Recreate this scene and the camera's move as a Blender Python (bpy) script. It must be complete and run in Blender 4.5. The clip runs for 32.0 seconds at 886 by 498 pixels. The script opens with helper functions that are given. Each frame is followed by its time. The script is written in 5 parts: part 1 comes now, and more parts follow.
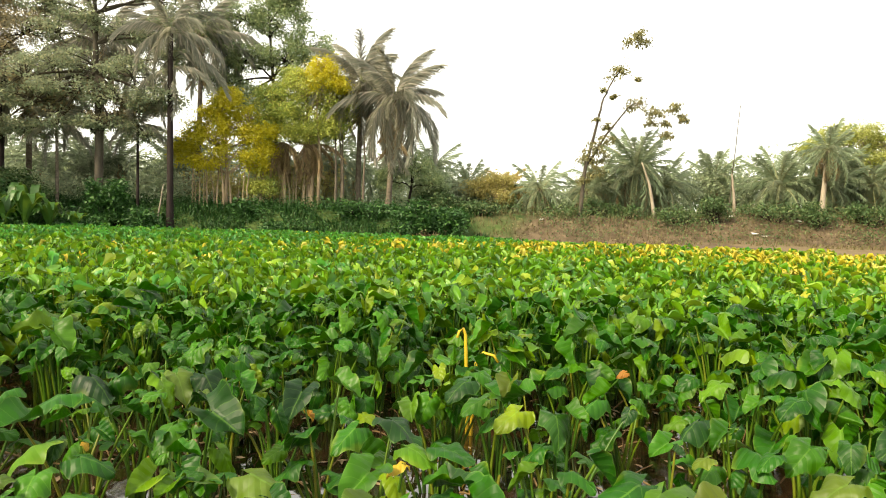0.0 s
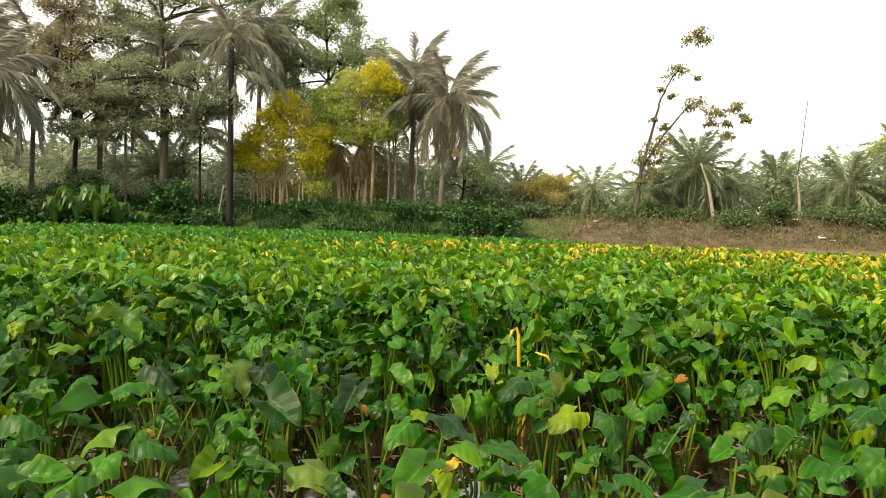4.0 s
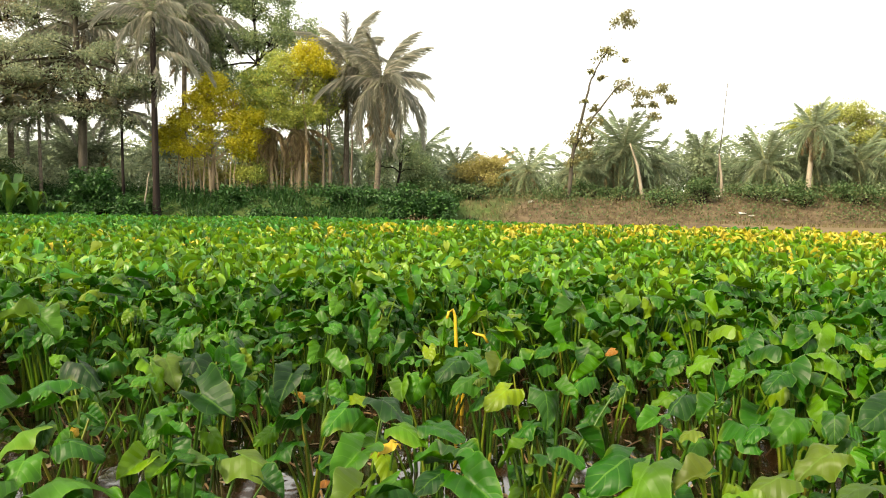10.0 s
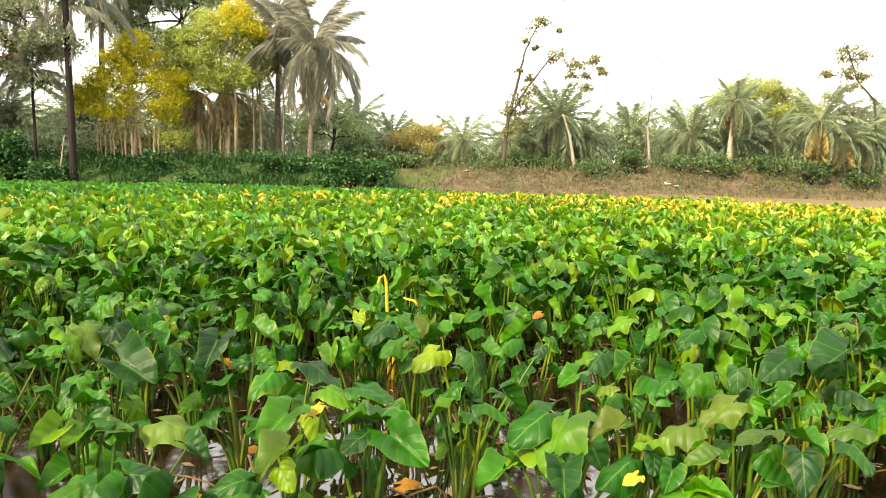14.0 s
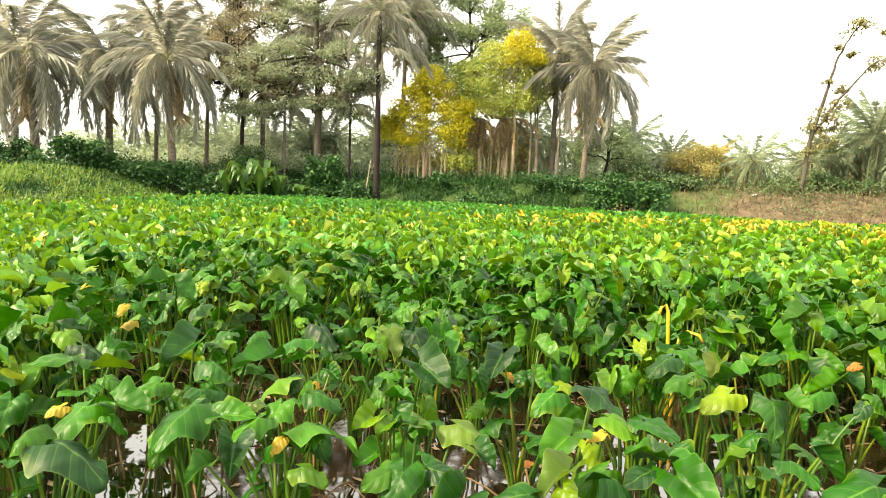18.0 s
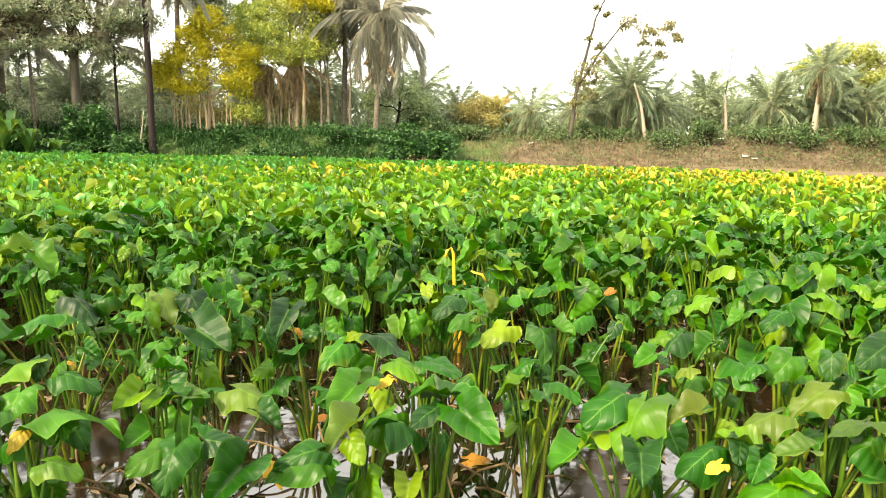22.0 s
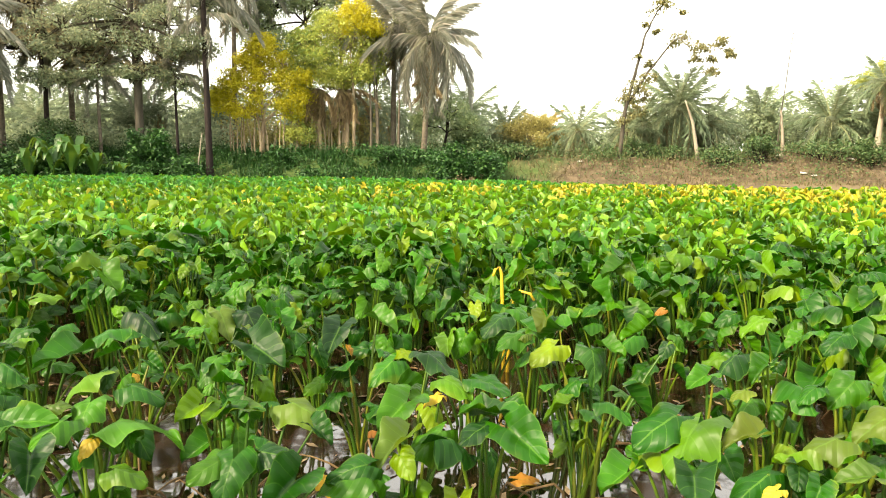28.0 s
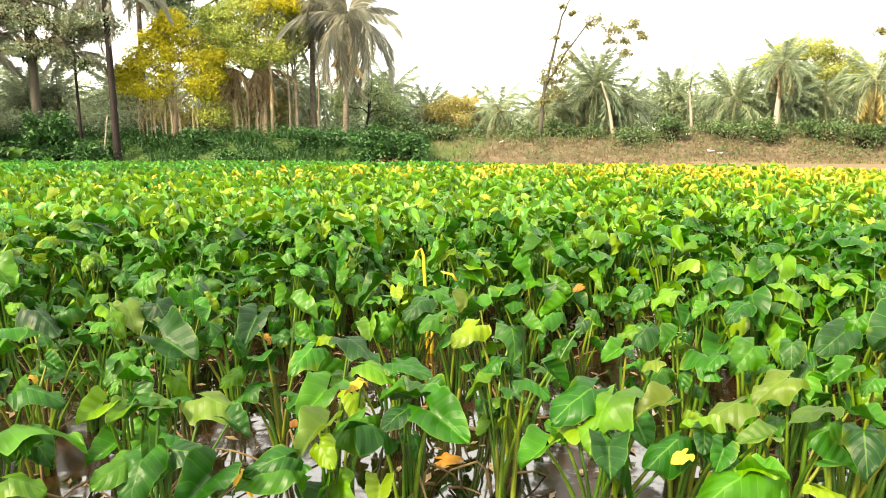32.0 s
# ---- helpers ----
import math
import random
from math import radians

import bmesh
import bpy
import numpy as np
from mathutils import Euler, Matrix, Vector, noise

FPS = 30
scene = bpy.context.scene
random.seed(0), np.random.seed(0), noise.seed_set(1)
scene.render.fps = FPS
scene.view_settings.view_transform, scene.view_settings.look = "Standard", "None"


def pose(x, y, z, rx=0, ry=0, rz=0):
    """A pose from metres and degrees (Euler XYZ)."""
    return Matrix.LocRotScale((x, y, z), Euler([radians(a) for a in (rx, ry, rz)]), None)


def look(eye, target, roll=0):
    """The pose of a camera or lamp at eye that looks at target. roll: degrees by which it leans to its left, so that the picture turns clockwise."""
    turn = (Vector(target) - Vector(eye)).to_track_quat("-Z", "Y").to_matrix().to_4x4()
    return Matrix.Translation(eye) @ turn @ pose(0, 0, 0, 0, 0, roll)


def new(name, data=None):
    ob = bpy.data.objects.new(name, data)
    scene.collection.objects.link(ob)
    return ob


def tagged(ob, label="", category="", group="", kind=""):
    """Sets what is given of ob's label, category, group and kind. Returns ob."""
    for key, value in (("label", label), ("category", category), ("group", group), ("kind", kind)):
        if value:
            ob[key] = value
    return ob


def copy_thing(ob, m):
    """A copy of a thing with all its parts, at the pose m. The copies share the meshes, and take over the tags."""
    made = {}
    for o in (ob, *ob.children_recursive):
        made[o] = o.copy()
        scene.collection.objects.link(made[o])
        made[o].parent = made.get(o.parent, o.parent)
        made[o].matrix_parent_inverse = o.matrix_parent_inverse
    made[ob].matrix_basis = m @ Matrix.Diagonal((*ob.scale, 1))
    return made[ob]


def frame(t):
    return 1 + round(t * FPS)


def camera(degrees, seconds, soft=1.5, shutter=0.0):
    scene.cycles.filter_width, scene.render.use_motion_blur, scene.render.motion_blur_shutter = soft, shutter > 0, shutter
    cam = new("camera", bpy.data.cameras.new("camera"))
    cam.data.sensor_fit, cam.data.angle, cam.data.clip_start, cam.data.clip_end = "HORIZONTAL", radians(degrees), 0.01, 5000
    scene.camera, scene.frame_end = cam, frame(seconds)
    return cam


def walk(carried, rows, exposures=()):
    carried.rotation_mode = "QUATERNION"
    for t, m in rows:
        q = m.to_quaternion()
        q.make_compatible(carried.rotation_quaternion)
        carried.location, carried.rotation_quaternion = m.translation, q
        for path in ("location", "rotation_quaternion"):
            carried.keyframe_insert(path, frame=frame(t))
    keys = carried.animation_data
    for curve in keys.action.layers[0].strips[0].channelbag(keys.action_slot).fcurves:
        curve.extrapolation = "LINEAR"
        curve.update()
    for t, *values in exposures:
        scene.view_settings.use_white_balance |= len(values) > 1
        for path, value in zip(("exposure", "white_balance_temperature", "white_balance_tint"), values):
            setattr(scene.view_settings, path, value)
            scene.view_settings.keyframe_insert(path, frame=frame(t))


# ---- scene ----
cam = camera(69.7, 32.0, soft=1.05)
PATH = [
    (0, (0.341, 0.123, 1.727), (0.34, 2.119, 1.603), 1.7),
    (0.5, (0.331, 0.129, 1.723), (0.263, 2.123, 1.588), 0.8),
    (1, (0.32, 0.129, 1.718), (0.19, 2.116, 1.54), 1.1),
    (1.5, (0.314, 0.114, 1.726), (0.163, 2.105, 1.621), 1.6),
    (2, (0.311, 0.105, 1.731), (0.147, 2.099, 1.704), 2.0),
    (2.5, (0.314, 0.114, 1.726), (0.094, 2.101, 1.668), 1.6),
    (4.5, (0.333, 0.127, 1.695), (0.229, 2.117, 1.517), 2.1),
    (5, (0.345, 0.142, 1.687), (0.327, 2.128, 1.45), 2.1),
    (5.5, (0.363, 0.136, 1.684), (0.444, 2.12, 1.448), 1.6),
    (6, (0.368, 0.109, 1.689), (0.502, 2.091, 1.457), 1.3),
    (6.5, (0.373, 0.126, 1.684), (0.528, 2.106, 1.444), 1.6),
    (7, (0.369, 0.12, 1.686), (0.52, 2.099, 1.443), 0.9),
    (7.5, (0.365, 0.118, 1.697), (0.496, 2.103, 1.488), 1.5),
    (8, (0.37, 0.108, 1.695), (0.508, 2.094, 1.505), 0.4),
    (8.5, (0.364, 0.121, 1.692), (0.465, 2.107, 1.483), 0.1),
    (9, (0.366, 0.168, 1.702), (0.433, 2.159, 1.529), -0.1),
    (9.5, (0.357, 0.123, 1.7), (0.412, 2.115, 1.538), 0.8),
    (10, (0.352, 0.121, 1.704), (0.384, 2.113, 1.532), 0.9),
    (10.5, (0.351, 0.108, 1.704), (0.347, 2.102, 1.547), 0.6),
    (11, (0.362, 0.125, 1.705), (0.338, 2.114, 1.497), 0.6),
    (11.5, (0.35, 0.078, 1.694), (0.336, 2.064, 1.46), 1.8),
    (12, (0.36, 0.092, 1.689), (0.389, 2.079, 1.459), 2.6),
    (12.5, (0.362, 0.101, 1.693), (0.36, 2.091, 1.49), 1.0),
    (13, (0.375, 0.105, 1.694), (0.417, 2.098, 1.53), 0.6),
    (13.5, (0.396, 0.109, 1.676), (0.577, 2.08, 1.387), 0.9),
    (14, (0.392, 0.096, 1.681), (0.625, 2.065, 1.417), 1.5),
    (14.5, (0.367, 0.063, 1.692), (0.49, 2.048, 1.485), 2.5),
    (16.5, (0.338, 0.128, 1.69), (0.347, 2.123, 1.546), 2.0),
    (17, (0.294, 0.116, 1.693), (0.067, 2.088, 1.453), 2.3),
    (17.5, (0.274, 0.097, 1.691), (-0.16, 2.032, 1.429), 1.8),
    (18, (0.283, 0.064, 1.695), (-0.299, 1.964, 1.473), 1.9),
    (18.5, (0.292, 0.044, 1.690), (-0.187, 1.975, 1.492), 1.1),
    (19, (0.341, 0.139, 1.696), (0.098, 2.117, 1.527), 0.4),
    (19.5, (0.355, 0.162, 1.685), (0.303, 2.154, 1.506), 0.2),
    (20, (0.369, 0.179, 1.676), (0.428, 2.164, 1.437), 0.0),
    (20.5, (0.375, 0.193, 1.667), (0.517, 2.161, 1.337), 1.1),
    (21, (0.39, 0.194, 1.656), (0.642, 2.142, 1.281), 1.7),
    (21.5, (0.377, 0.185, 1.662), (0.509, 2.15, 1.318), 1.4),
    (22, (0.363, 0.18, 1.666), (0.399, 2.148, 1.314), 1.3),
    (22.5, (0.344, 0.124, 1.669), (0.232, 2.099, 1.371), 1.9),
    (23, (0.349, 0.137, 1.676), (0.204, 2.115, 1.411), 0.5),
    (23.5, (0.343, 0.117, 1.679), (0.152, 2.095, 1.451), 1.6),
    (24, (0.344, 0.093, 1.677), (0.21, 2.074, 1.429), 1.2),
    (24.5, (0.342, 0.122, 1.681), (0.195, 2.098, 1.411), 0.9),
    (25, (0.346, 0.139, 1.67), (0.222, 2.112, 1.363), 0.6),
    (25.5, (0.353, 0.139, 1.658), (0.244, 2.101, 1.284), 1.5),
    (27.5, (0.359, 0.147, 1.682), (0.279, 2.122, 1.375), 0.8),
    (28, (0.355, 0.139, 1.671), (0.242, 2.114, 1.376), 0.7),
    (28.5, (0.359, 0.148, 1.676), (0.273, 2.122, 1.364), 0.4),
    (29, (0.354, 0.126, 1.678), (0.258, 2.104, 1.4), 0.3),
    (29.5, (0.348, 0.136, 1.68), (0.202, 2.115, 1.432), 0.5),
    (30, (0.349, 0.149, 1.678), (0.197, 2.125, 1.412), 0.9),
    (30.5, (0.334, 0.15, 1.665), (0.19, 2.112, 1.306), 2.1),
    (31, (0.348, 0.154, 1.664), (0.249, 2.117, 1.291), 1.7),
    (31.5, (0.37, 0.165, 1.662), (0.318, 2.131, 1.298), 1.3),
    (32, (0.394, 0.169, 1.671), (0.512, 2.135, 1.321), 0.2),
]
EXPOSURES = [(0, 0.6, 7500, 6), (1, 0.3, 7500, 6), (2, 0.15, 7500, 6), (2.5, 0.15, 7500, 6), (4.5, 0.5, 7500, 6), (5, 0.72, 7500, 6), (7.5, 0.72, 7500, 6), (9, 0.6, 7500, 6), (13, 0.7, 7500, 6), (14, 1, 7500, 6), (16.5, 0.4, 7500, 6), (17, 0.65, 7500, 6), (18, 1.25, 7500, 6), (19, 1.3, 7500, 6), (20, 0.9, 7500, 6), (21, 1.25, 7500, 6), (23, 1.2, 7500, 6), (30, 1.1, 7500, 6), (32, 1.4, 7500, 6)]
walk(cam, [(t, look(eye, target, roll)) for t, eye, target, roll in PATH], EXPOSURES)

# ---- light ----
SUN_EL, SUN_AZ = radians(40), radians(232)      # azimuth clockwise from +y: behind, to the left
world = bpy.data.worlds.new("hazy_sky")
world.use_nodes = True
scene.world = world
wn, wl = world.node_tree.nodes, world.node_tree.links
wn.clear()
sky = wn.new("ShaderNodeTexSky")
sky.sky_type, sky.sun_disc = "NISHITA", False
sky.sun_elevation, sky.sun_rotation = SUN_EL, SUN_AZ
sky.air_density, sky.dust_density, sky.ozone_density = 1.0, 4.0, 0.6
haze = wn.new("ShaderNodeMix")
haze.data_type = "RGBA"
haze.inputs[0].default_value = 0.72
haze.inputs[7].default_value = (14.2, 14.4, 14.8, 1)
bg, wout = wn.new("ShaderNodeBackground"), wn.new("ShaderNodeOutputWorld")
bg.inputs[1].default_value = 0.105
wl.new(sky.outputs[0], haze.inputs[6])
wl.new(haze.outputs[2], bg.inputs[0])
wl.new(bg.outputs[0], wout.inputs[0])

sun = new("sun", bpy.data.lights.new("sun", "SUN"))
sun.data.energy, sun.data.angle, sun.data.color = 4.6, radians(8), (1.0, 0.9, 0.70)
sun_from = Vector((math.sin(SUN_AZ) * math.cos(SUN_EL), math.cos(SUN_AZ) * math.cos(SUN_EL), math.sin(SUN_EL)))
sun.matrix_world = look(sun_from * 60, (0, 0, 0))


# ---- materials ----
def ramp(nt, stops):
    r = nt.nodes.new("ShaderNodeValToRGB")
    e = r.color_ramp.elements
    while len(e) < len(stops):
        e.new(0.5)
    for el, (p, c) in zip(e, stops):
        el.position, el.color = p, (*c, 1)
    return r


def noise_node(nt, vec, scale, detail=4.0):
    n = nt.nodes.new("ShaderNodeTexNoise")
    n.inputs["Scale"].default_value, n.inputs["Detail"].default_value = scale, detail
    nt.links.new(vec, n.inputs["Vector"])
    return n.outputs["Fac"]


def math_node(nt, op, a, b=None):
    m = nt.nodes.new("ShaderNodeMath")
    m.operation = op
    for i, v in enumerate((a, b)):
        if v is None:
            continue
        if isinstance(v, (int, float)):
            m.inputs[i].default_value = v
        else:
            nt.links.new(v, m.inputs[i])
    return m.outputs[0]


def mix_col(nt, fac, a, b, mode="MIX"):
    m = nt.nodes.new("ShaderNodeMix")
    m.data_type, m.blend_type = "RGBA", mode
    for sock, v in ((m.inputs[0], fac), (m.inputs[6], a), (m.inputs[7], b)):
        if isinstance(v, (int, float)):
            sock.default_value = v
        elif isinstance(v, tuple):
            sock.default_value = (*v, 1)
        else:
            nt.links.new(v, sock)
    return m.outputs[2]


def start_mat(name):
    m = bpy.data.materials.new(name)
    m.use_nodes = True
    nt = m.node_tree
    nt.nodes.clear()
    p = nt.nodes.new("ShaderNodeBsdfPrincipled")
    o = nt.nodes.new("ShaderNodeOutputMaterial")
    nt.links.new(p.outputs[0], o.inputs[0])
    geo = nt.nodes.new("ShaderNodeNewGeometry")
    return m, nt, p, o, geo


def bump(nt, p, height, strength, distance):
    b = nt.nodes.new("ShaderNodeBump")
    b.inputs["Strength"].default_value, b.inputs["Distance"].default_value = strength, distance
    nt.links.new(height, b.inputs["Height"])
    nt.links.new(b.outputs[0], p.inputs["Normal"])


def leaf_mat(name, stops, per="island", rough=0.5, through_light=0.3, veins=False, spec=0.4, patch=0.0, lit=(0.30, 0.42, 0.03)):
    """A leaf: a colour picked leaf by leaf, blotches, veins along the blade, and some light through it."""
    m, nt, p, o, geo = start_mat(name)
    if per == "island":
        rnd = geo.outputs["Random Per Island"]
    else:
        rnd = nt.nodes.new("ShaderNodeObjectInfo").outputs["Random"]
    col = ramp(nt, stops)
    nt.links.new(rnd, col.inputs[0])
    c = col.outputs[0]
    pos = geo.outputs["Position"]
    blot = noise_node(nt, pos, 9.0)
    c = mix_col(nt, math_node(nt, "MULTIPLY", blot, 0.55), c, tuple(0.45 * v for v in stops[0][1]))
    if patch:
        big = noise_node(nt, pos, 0.35, 2.0)
        r = ramp(nt, [(0.42, (0, 0, 0)), (0.62, (1, 1, 1))])
        nt.links.new(big, r.inputs[0])
        c = mix_col(nt, math_node(nt, "MULTIPLY", r.outputs[0], patch), c, stops[-1][1])
    if veins:
        uv = nt.nodes.new("ShaderNodeUVMap")
        s = nt.nodes.new("ShaderNodeSeparateXYZ")
        nt.links.new(uv.outputs[0], s.inputs[0])
        u, v = s.outputs[0], math_node(nt, "ABSOLUTE", math_node(nt, "SUBTRACT", s.outputs[1], 0.5))
        saw = math_node(nt, "FRACT", math_node(nt, "MULTIPLY", math_node(nt, "SUBTRACT", u, math_node(nt, "MULTIPLY", v, 0.32)), 7.0))
        tri = math_node(nt, "ABSOLUTE", math_node(nt, "SUBTRACT", saw, 0.5))
        side, mid = math_node(nt, "LESS_THAN", tri, 0.035), math_node(nt, "LESS_THAN", v, 0.022)
        vein = math_node(nt, "MAXIMUM", math_node(nt, "MULTIPLY", side, 0.25), math_node(nt, "MULTIPLY", mid, 0.45))
        rim = math_node(nt, "GREATER_THAN", v, 0.478)
        vein = math_node(nt, "MAXIMUM", vein, math_node(nt, "MULTIPLY", rim, 0.4))
        c = mix_col(nt, math_node(nt, "MULTIPLY", vein, 0.7), c, (0.13, 0.28, 0.04))
        worn = ramp(nt, [(0.62, (0, 0, 0)), (0.74, (1, 1, 1))])
        nt.links.new(math_node(nt, "ADD", math_node(nt, "MULTIPLY", v, 0.5), math_node(nt, "MULTIPLY", noise_node(nt, pos, 6.0, 3.0), 0.72)), worn.inputs[0])
        c = mix_col(nt, math_node(nt, "MULTIPLY", worn.outputs[0], 0.35), c, (0.22, 0.28, 0.03))
        shade = ramp(nt, [(0.35, (0.55, 0.55, 0.55)), (0.65, (1.25, 1.2, 1.1))])
        nt.links.new(noise_node(nt, pos, 4.5, 3.0), shade.inputs[0])
        c = mix_col(nt, 1.0, c, shade.outputs[0], "MULTIPLY")
        pull = math_node(nt, "ADD", math_node(nt, "MULTIPLY", tri, 0.4), math_node(nt, "MULTIPLY", noise_node(nt, pos, 12.0, 0.0), 1.1))
        bump(nt, p, pull, 0.8, 0.018)
    nt.links.new(c, p.inputs["Base Color"])
    rr = math_node(nt, "ADD", math_node(nt, "MULTIPLY", blot, 0.25), rough - 0.12)
    nt.links.new(rr, p.inputs["Roughness"])
    p.inputs["Specular IOR Level"].default_value = spec
    t = nt.nodes.new("ShaderNodeBsdfTranslucent")
    nt.links.new(mix_col(nt, 0.5, c, lit, "MIX") if through_light > 0.2 else c, t.inputs[0])
    mx = nt.nodes.new("ShaderNodeMixShader")
    mx.inputs[0].default_value = through_light
    nt.links.new(p.outputs[0], mx.inputs[1])
    nt.links.new(t.outputs[0], mx.inputs[2])
    nt.links.new(mx.outputs[0], o.inputs[0])
    return m


def rough_mat(name, dark, light, scale, rough=0.85, stretch=(1, 1, 1), depth=0.02, fine=12.0):
    """Bark, soil and dry matter: two colours in grain at two scales, with relief."""
    m, nt, p, o, geo = start_mat(name)
    mp = nt.nodes.new("ShaderNodeMapping")
    mp.inputs["Scale"].default_value = stretch
    nt.links.new(geo.outputs["Position"], mp.inputs[0])
    a, b = noise_node(nt, mp.outputs[0], scale), noise_node(nt, mp.outputs[0], scale * fine, 3.0)
    f = math_node(nt, "ADD", math_node(nt, "MULTIPLY", a, 0.65), math_node(nt, "MULTIPLY", b, 0.35))
    r = ramp(nt, [(0.32, dark), (0.66, light)])
    nt.links.new(f, r.inputs[0])
    nt.links.new(r.outputs[0], p.inputs["Base Color"])
    p.inputs["Roughness"].default_value = rough
    p.inputs["Specular IOR Level"].default_value = 0.2
    bump(nt, p, f, 0.7, depth)
    return m


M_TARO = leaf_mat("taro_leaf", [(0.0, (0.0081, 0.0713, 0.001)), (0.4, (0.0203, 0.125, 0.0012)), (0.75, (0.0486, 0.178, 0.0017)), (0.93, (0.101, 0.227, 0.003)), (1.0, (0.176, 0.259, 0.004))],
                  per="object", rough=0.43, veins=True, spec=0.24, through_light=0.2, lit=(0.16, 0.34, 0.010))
# same leaf as M_TARO; the lighter ramp stands in for brighter light far off
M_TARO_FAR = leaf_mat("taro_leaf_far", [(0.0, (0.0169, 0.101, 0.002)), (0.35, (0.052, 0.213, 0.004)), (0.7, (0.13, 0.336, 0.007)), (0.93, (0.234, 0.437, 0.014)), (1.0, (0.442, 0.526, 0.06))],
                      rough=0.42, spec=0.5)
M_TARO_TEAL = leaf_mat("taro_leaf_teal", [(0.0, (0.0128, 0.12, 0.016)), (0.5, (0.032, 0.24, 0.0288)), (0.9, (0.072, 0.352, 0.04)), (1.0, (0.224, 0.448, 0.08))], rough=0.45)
M_TARO_LIME = leaf_mat("taro_leaf_lime", [(0.0, (0.118, 0.269, 0.0138)), (0.5, (0.255, 0.355, 0.0138)), (1.0, (0.491, 0.435, 0.0275))], rough=0.5)
M_TARO_YELLOW = leaf_mat("taro_leaf_yellow", [(0.0, (0.46, 0.36, 0.02)), (0.5, (0.68, 0.52, 0.04)), (1.0, (0.72, 0.66, 0.18))], rough=0.55, through_light=0.25)
M_TARO_OLD = leaf_mat("taro_leaf_withered", [(0.0, (0.42, 0.16, 0.02)), (0.5, (0.50, 0.29, 0.02)), (1.0, (0.50, 0.37, 0.035))], per="object", rough=0.6, through_light=0.25, veins=True)
# yellowing blades; the yellow-green also stands in for light through backlit ones
M_TARO_PALE = leaf_mat("taro_leaf_pale", [(0.0, (0.039, 0.108, 0.0024)), (0.5, (0.078, 0.14, 0.004)), (1.0, (0.121, 0.16, 0.0064))], per="object", rough=0.5, veins=True)
M_TARO_GOLD = leaf_mat("taro_leaf_gold", [(0.0, (0.34, 0.255, 0.0127)), (0.5, (0.476, 0.323, 0.017)), (1.0, (0.51, 0.391, 0.0425))], per="object", rough=0.55, through_light=0.25, veins=True)
M_STALK_GOLD = leaf_mat("golden_stalk", [(0.0, (0.62, 0.40, 0.02)), (1.0, (0.76, 0.56, 0.05))], rough=0.5, through_light=0.15)
M_TARO_DARK = leaf_mat("taro_leaf_dark", [(0.0, (0.0068, 0.0422, 0.00612)), (0.5, (0.0129, 0.0646, 0.00816)), (1.0, (0.0231, 0.0918, 0.00816))], per="object", rough=0.48, veins=True, spec=0.24, through_light=0.2, lit=(0.10, 0.34, 0.02))
M_GOLDLEAF = leaf_mat("golden_leaf", [(0.0, (0.34, 0.315, 0.111)), (0.5, (0.493, 0.433, 0.153)), (1.0, (0.612, 0.535, 0.23))], rough=0.6, lit=(0.66, 0.58, 0.22), through_light=0.42)
M_DRYBRUSH = leaf_mat("dry_brush_leaf", [(0.0, (0.128, 0.0904, 0.0467)), (0.5, (0.224, 0.172, 0.0936)), (1.0, (0.288, 0.274, 0.131))], rough=0.8, through_light=0.15)
# dun leaves lightened and greyed, so that the colour carries the haze
M_DUNLEAF = leaf_mat("dun_tree_leaf", [(0.0, (0.175, 0.16, 0.109)), (0.6, (0.351, 0.3, 0.164)), (1.0, (0.663, 0.506, 0.245))], rough=0.6, lit=(0.48, 0.45, 0.33), through_light=0.25)
M_PETIOLE = leaf_mat("taro_petiole", [(0.0, (0.022, 0.075, 0.002)), (0.4, (0.055, 0.14, 0.004)), (0.85, (0.13, 0.21, 0.008)), (1.0, (0.22, 0.2, 0.02))], per="object", rough=0.45, through_light=0.1)
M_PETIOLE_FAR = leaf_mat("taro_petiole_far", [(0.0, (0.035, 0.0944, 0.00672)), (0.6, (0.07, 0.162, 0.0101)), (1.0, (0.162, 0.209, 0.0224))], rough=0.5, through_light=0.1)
# far above a leaf's own tone: haze is put into leaflet and through-light colour
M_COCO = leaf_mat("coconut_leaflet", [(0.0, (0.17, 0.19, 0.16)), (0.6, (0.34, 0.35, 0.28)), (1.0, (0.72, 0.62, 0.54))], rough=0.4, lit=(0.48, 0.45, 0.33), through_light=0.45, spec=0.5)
M_DRYFROND = leaf_mat("dry_frond", [(0.0, (0.219, 0.147, 0.0855)), (0.6, (0.41, 0.294, 0.153)), (1.0, (0.614, 0.485, 0.239))], rough=0.8, lit=(0.34, 0.29, 0.20), through_light=0.30)
M_GOLDFROND = leaf_mat("golden_frond", [(0.0, (0.34, 0.26, 0.09)), (0.6, (0.56, 0.44, 0.15)), (1.0, (0.72, 0.58, 0.24))], rough=0.7, through_light=0.2)
# grey-green by nature, then paled further with haze in the colour
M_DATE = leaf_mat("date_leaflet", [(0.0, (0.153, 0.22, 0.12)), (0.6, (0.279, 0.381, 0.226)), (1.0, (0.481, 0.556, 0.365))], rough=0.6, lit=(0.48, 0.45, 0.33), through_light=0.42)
# tree leaves paled with haze in their colour
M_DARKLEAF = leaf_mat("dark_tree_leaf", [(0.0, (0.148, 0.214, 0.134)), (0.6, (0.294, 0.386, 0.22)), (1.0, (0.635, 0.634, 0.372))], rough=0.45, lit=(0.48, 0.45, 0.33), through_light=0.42)
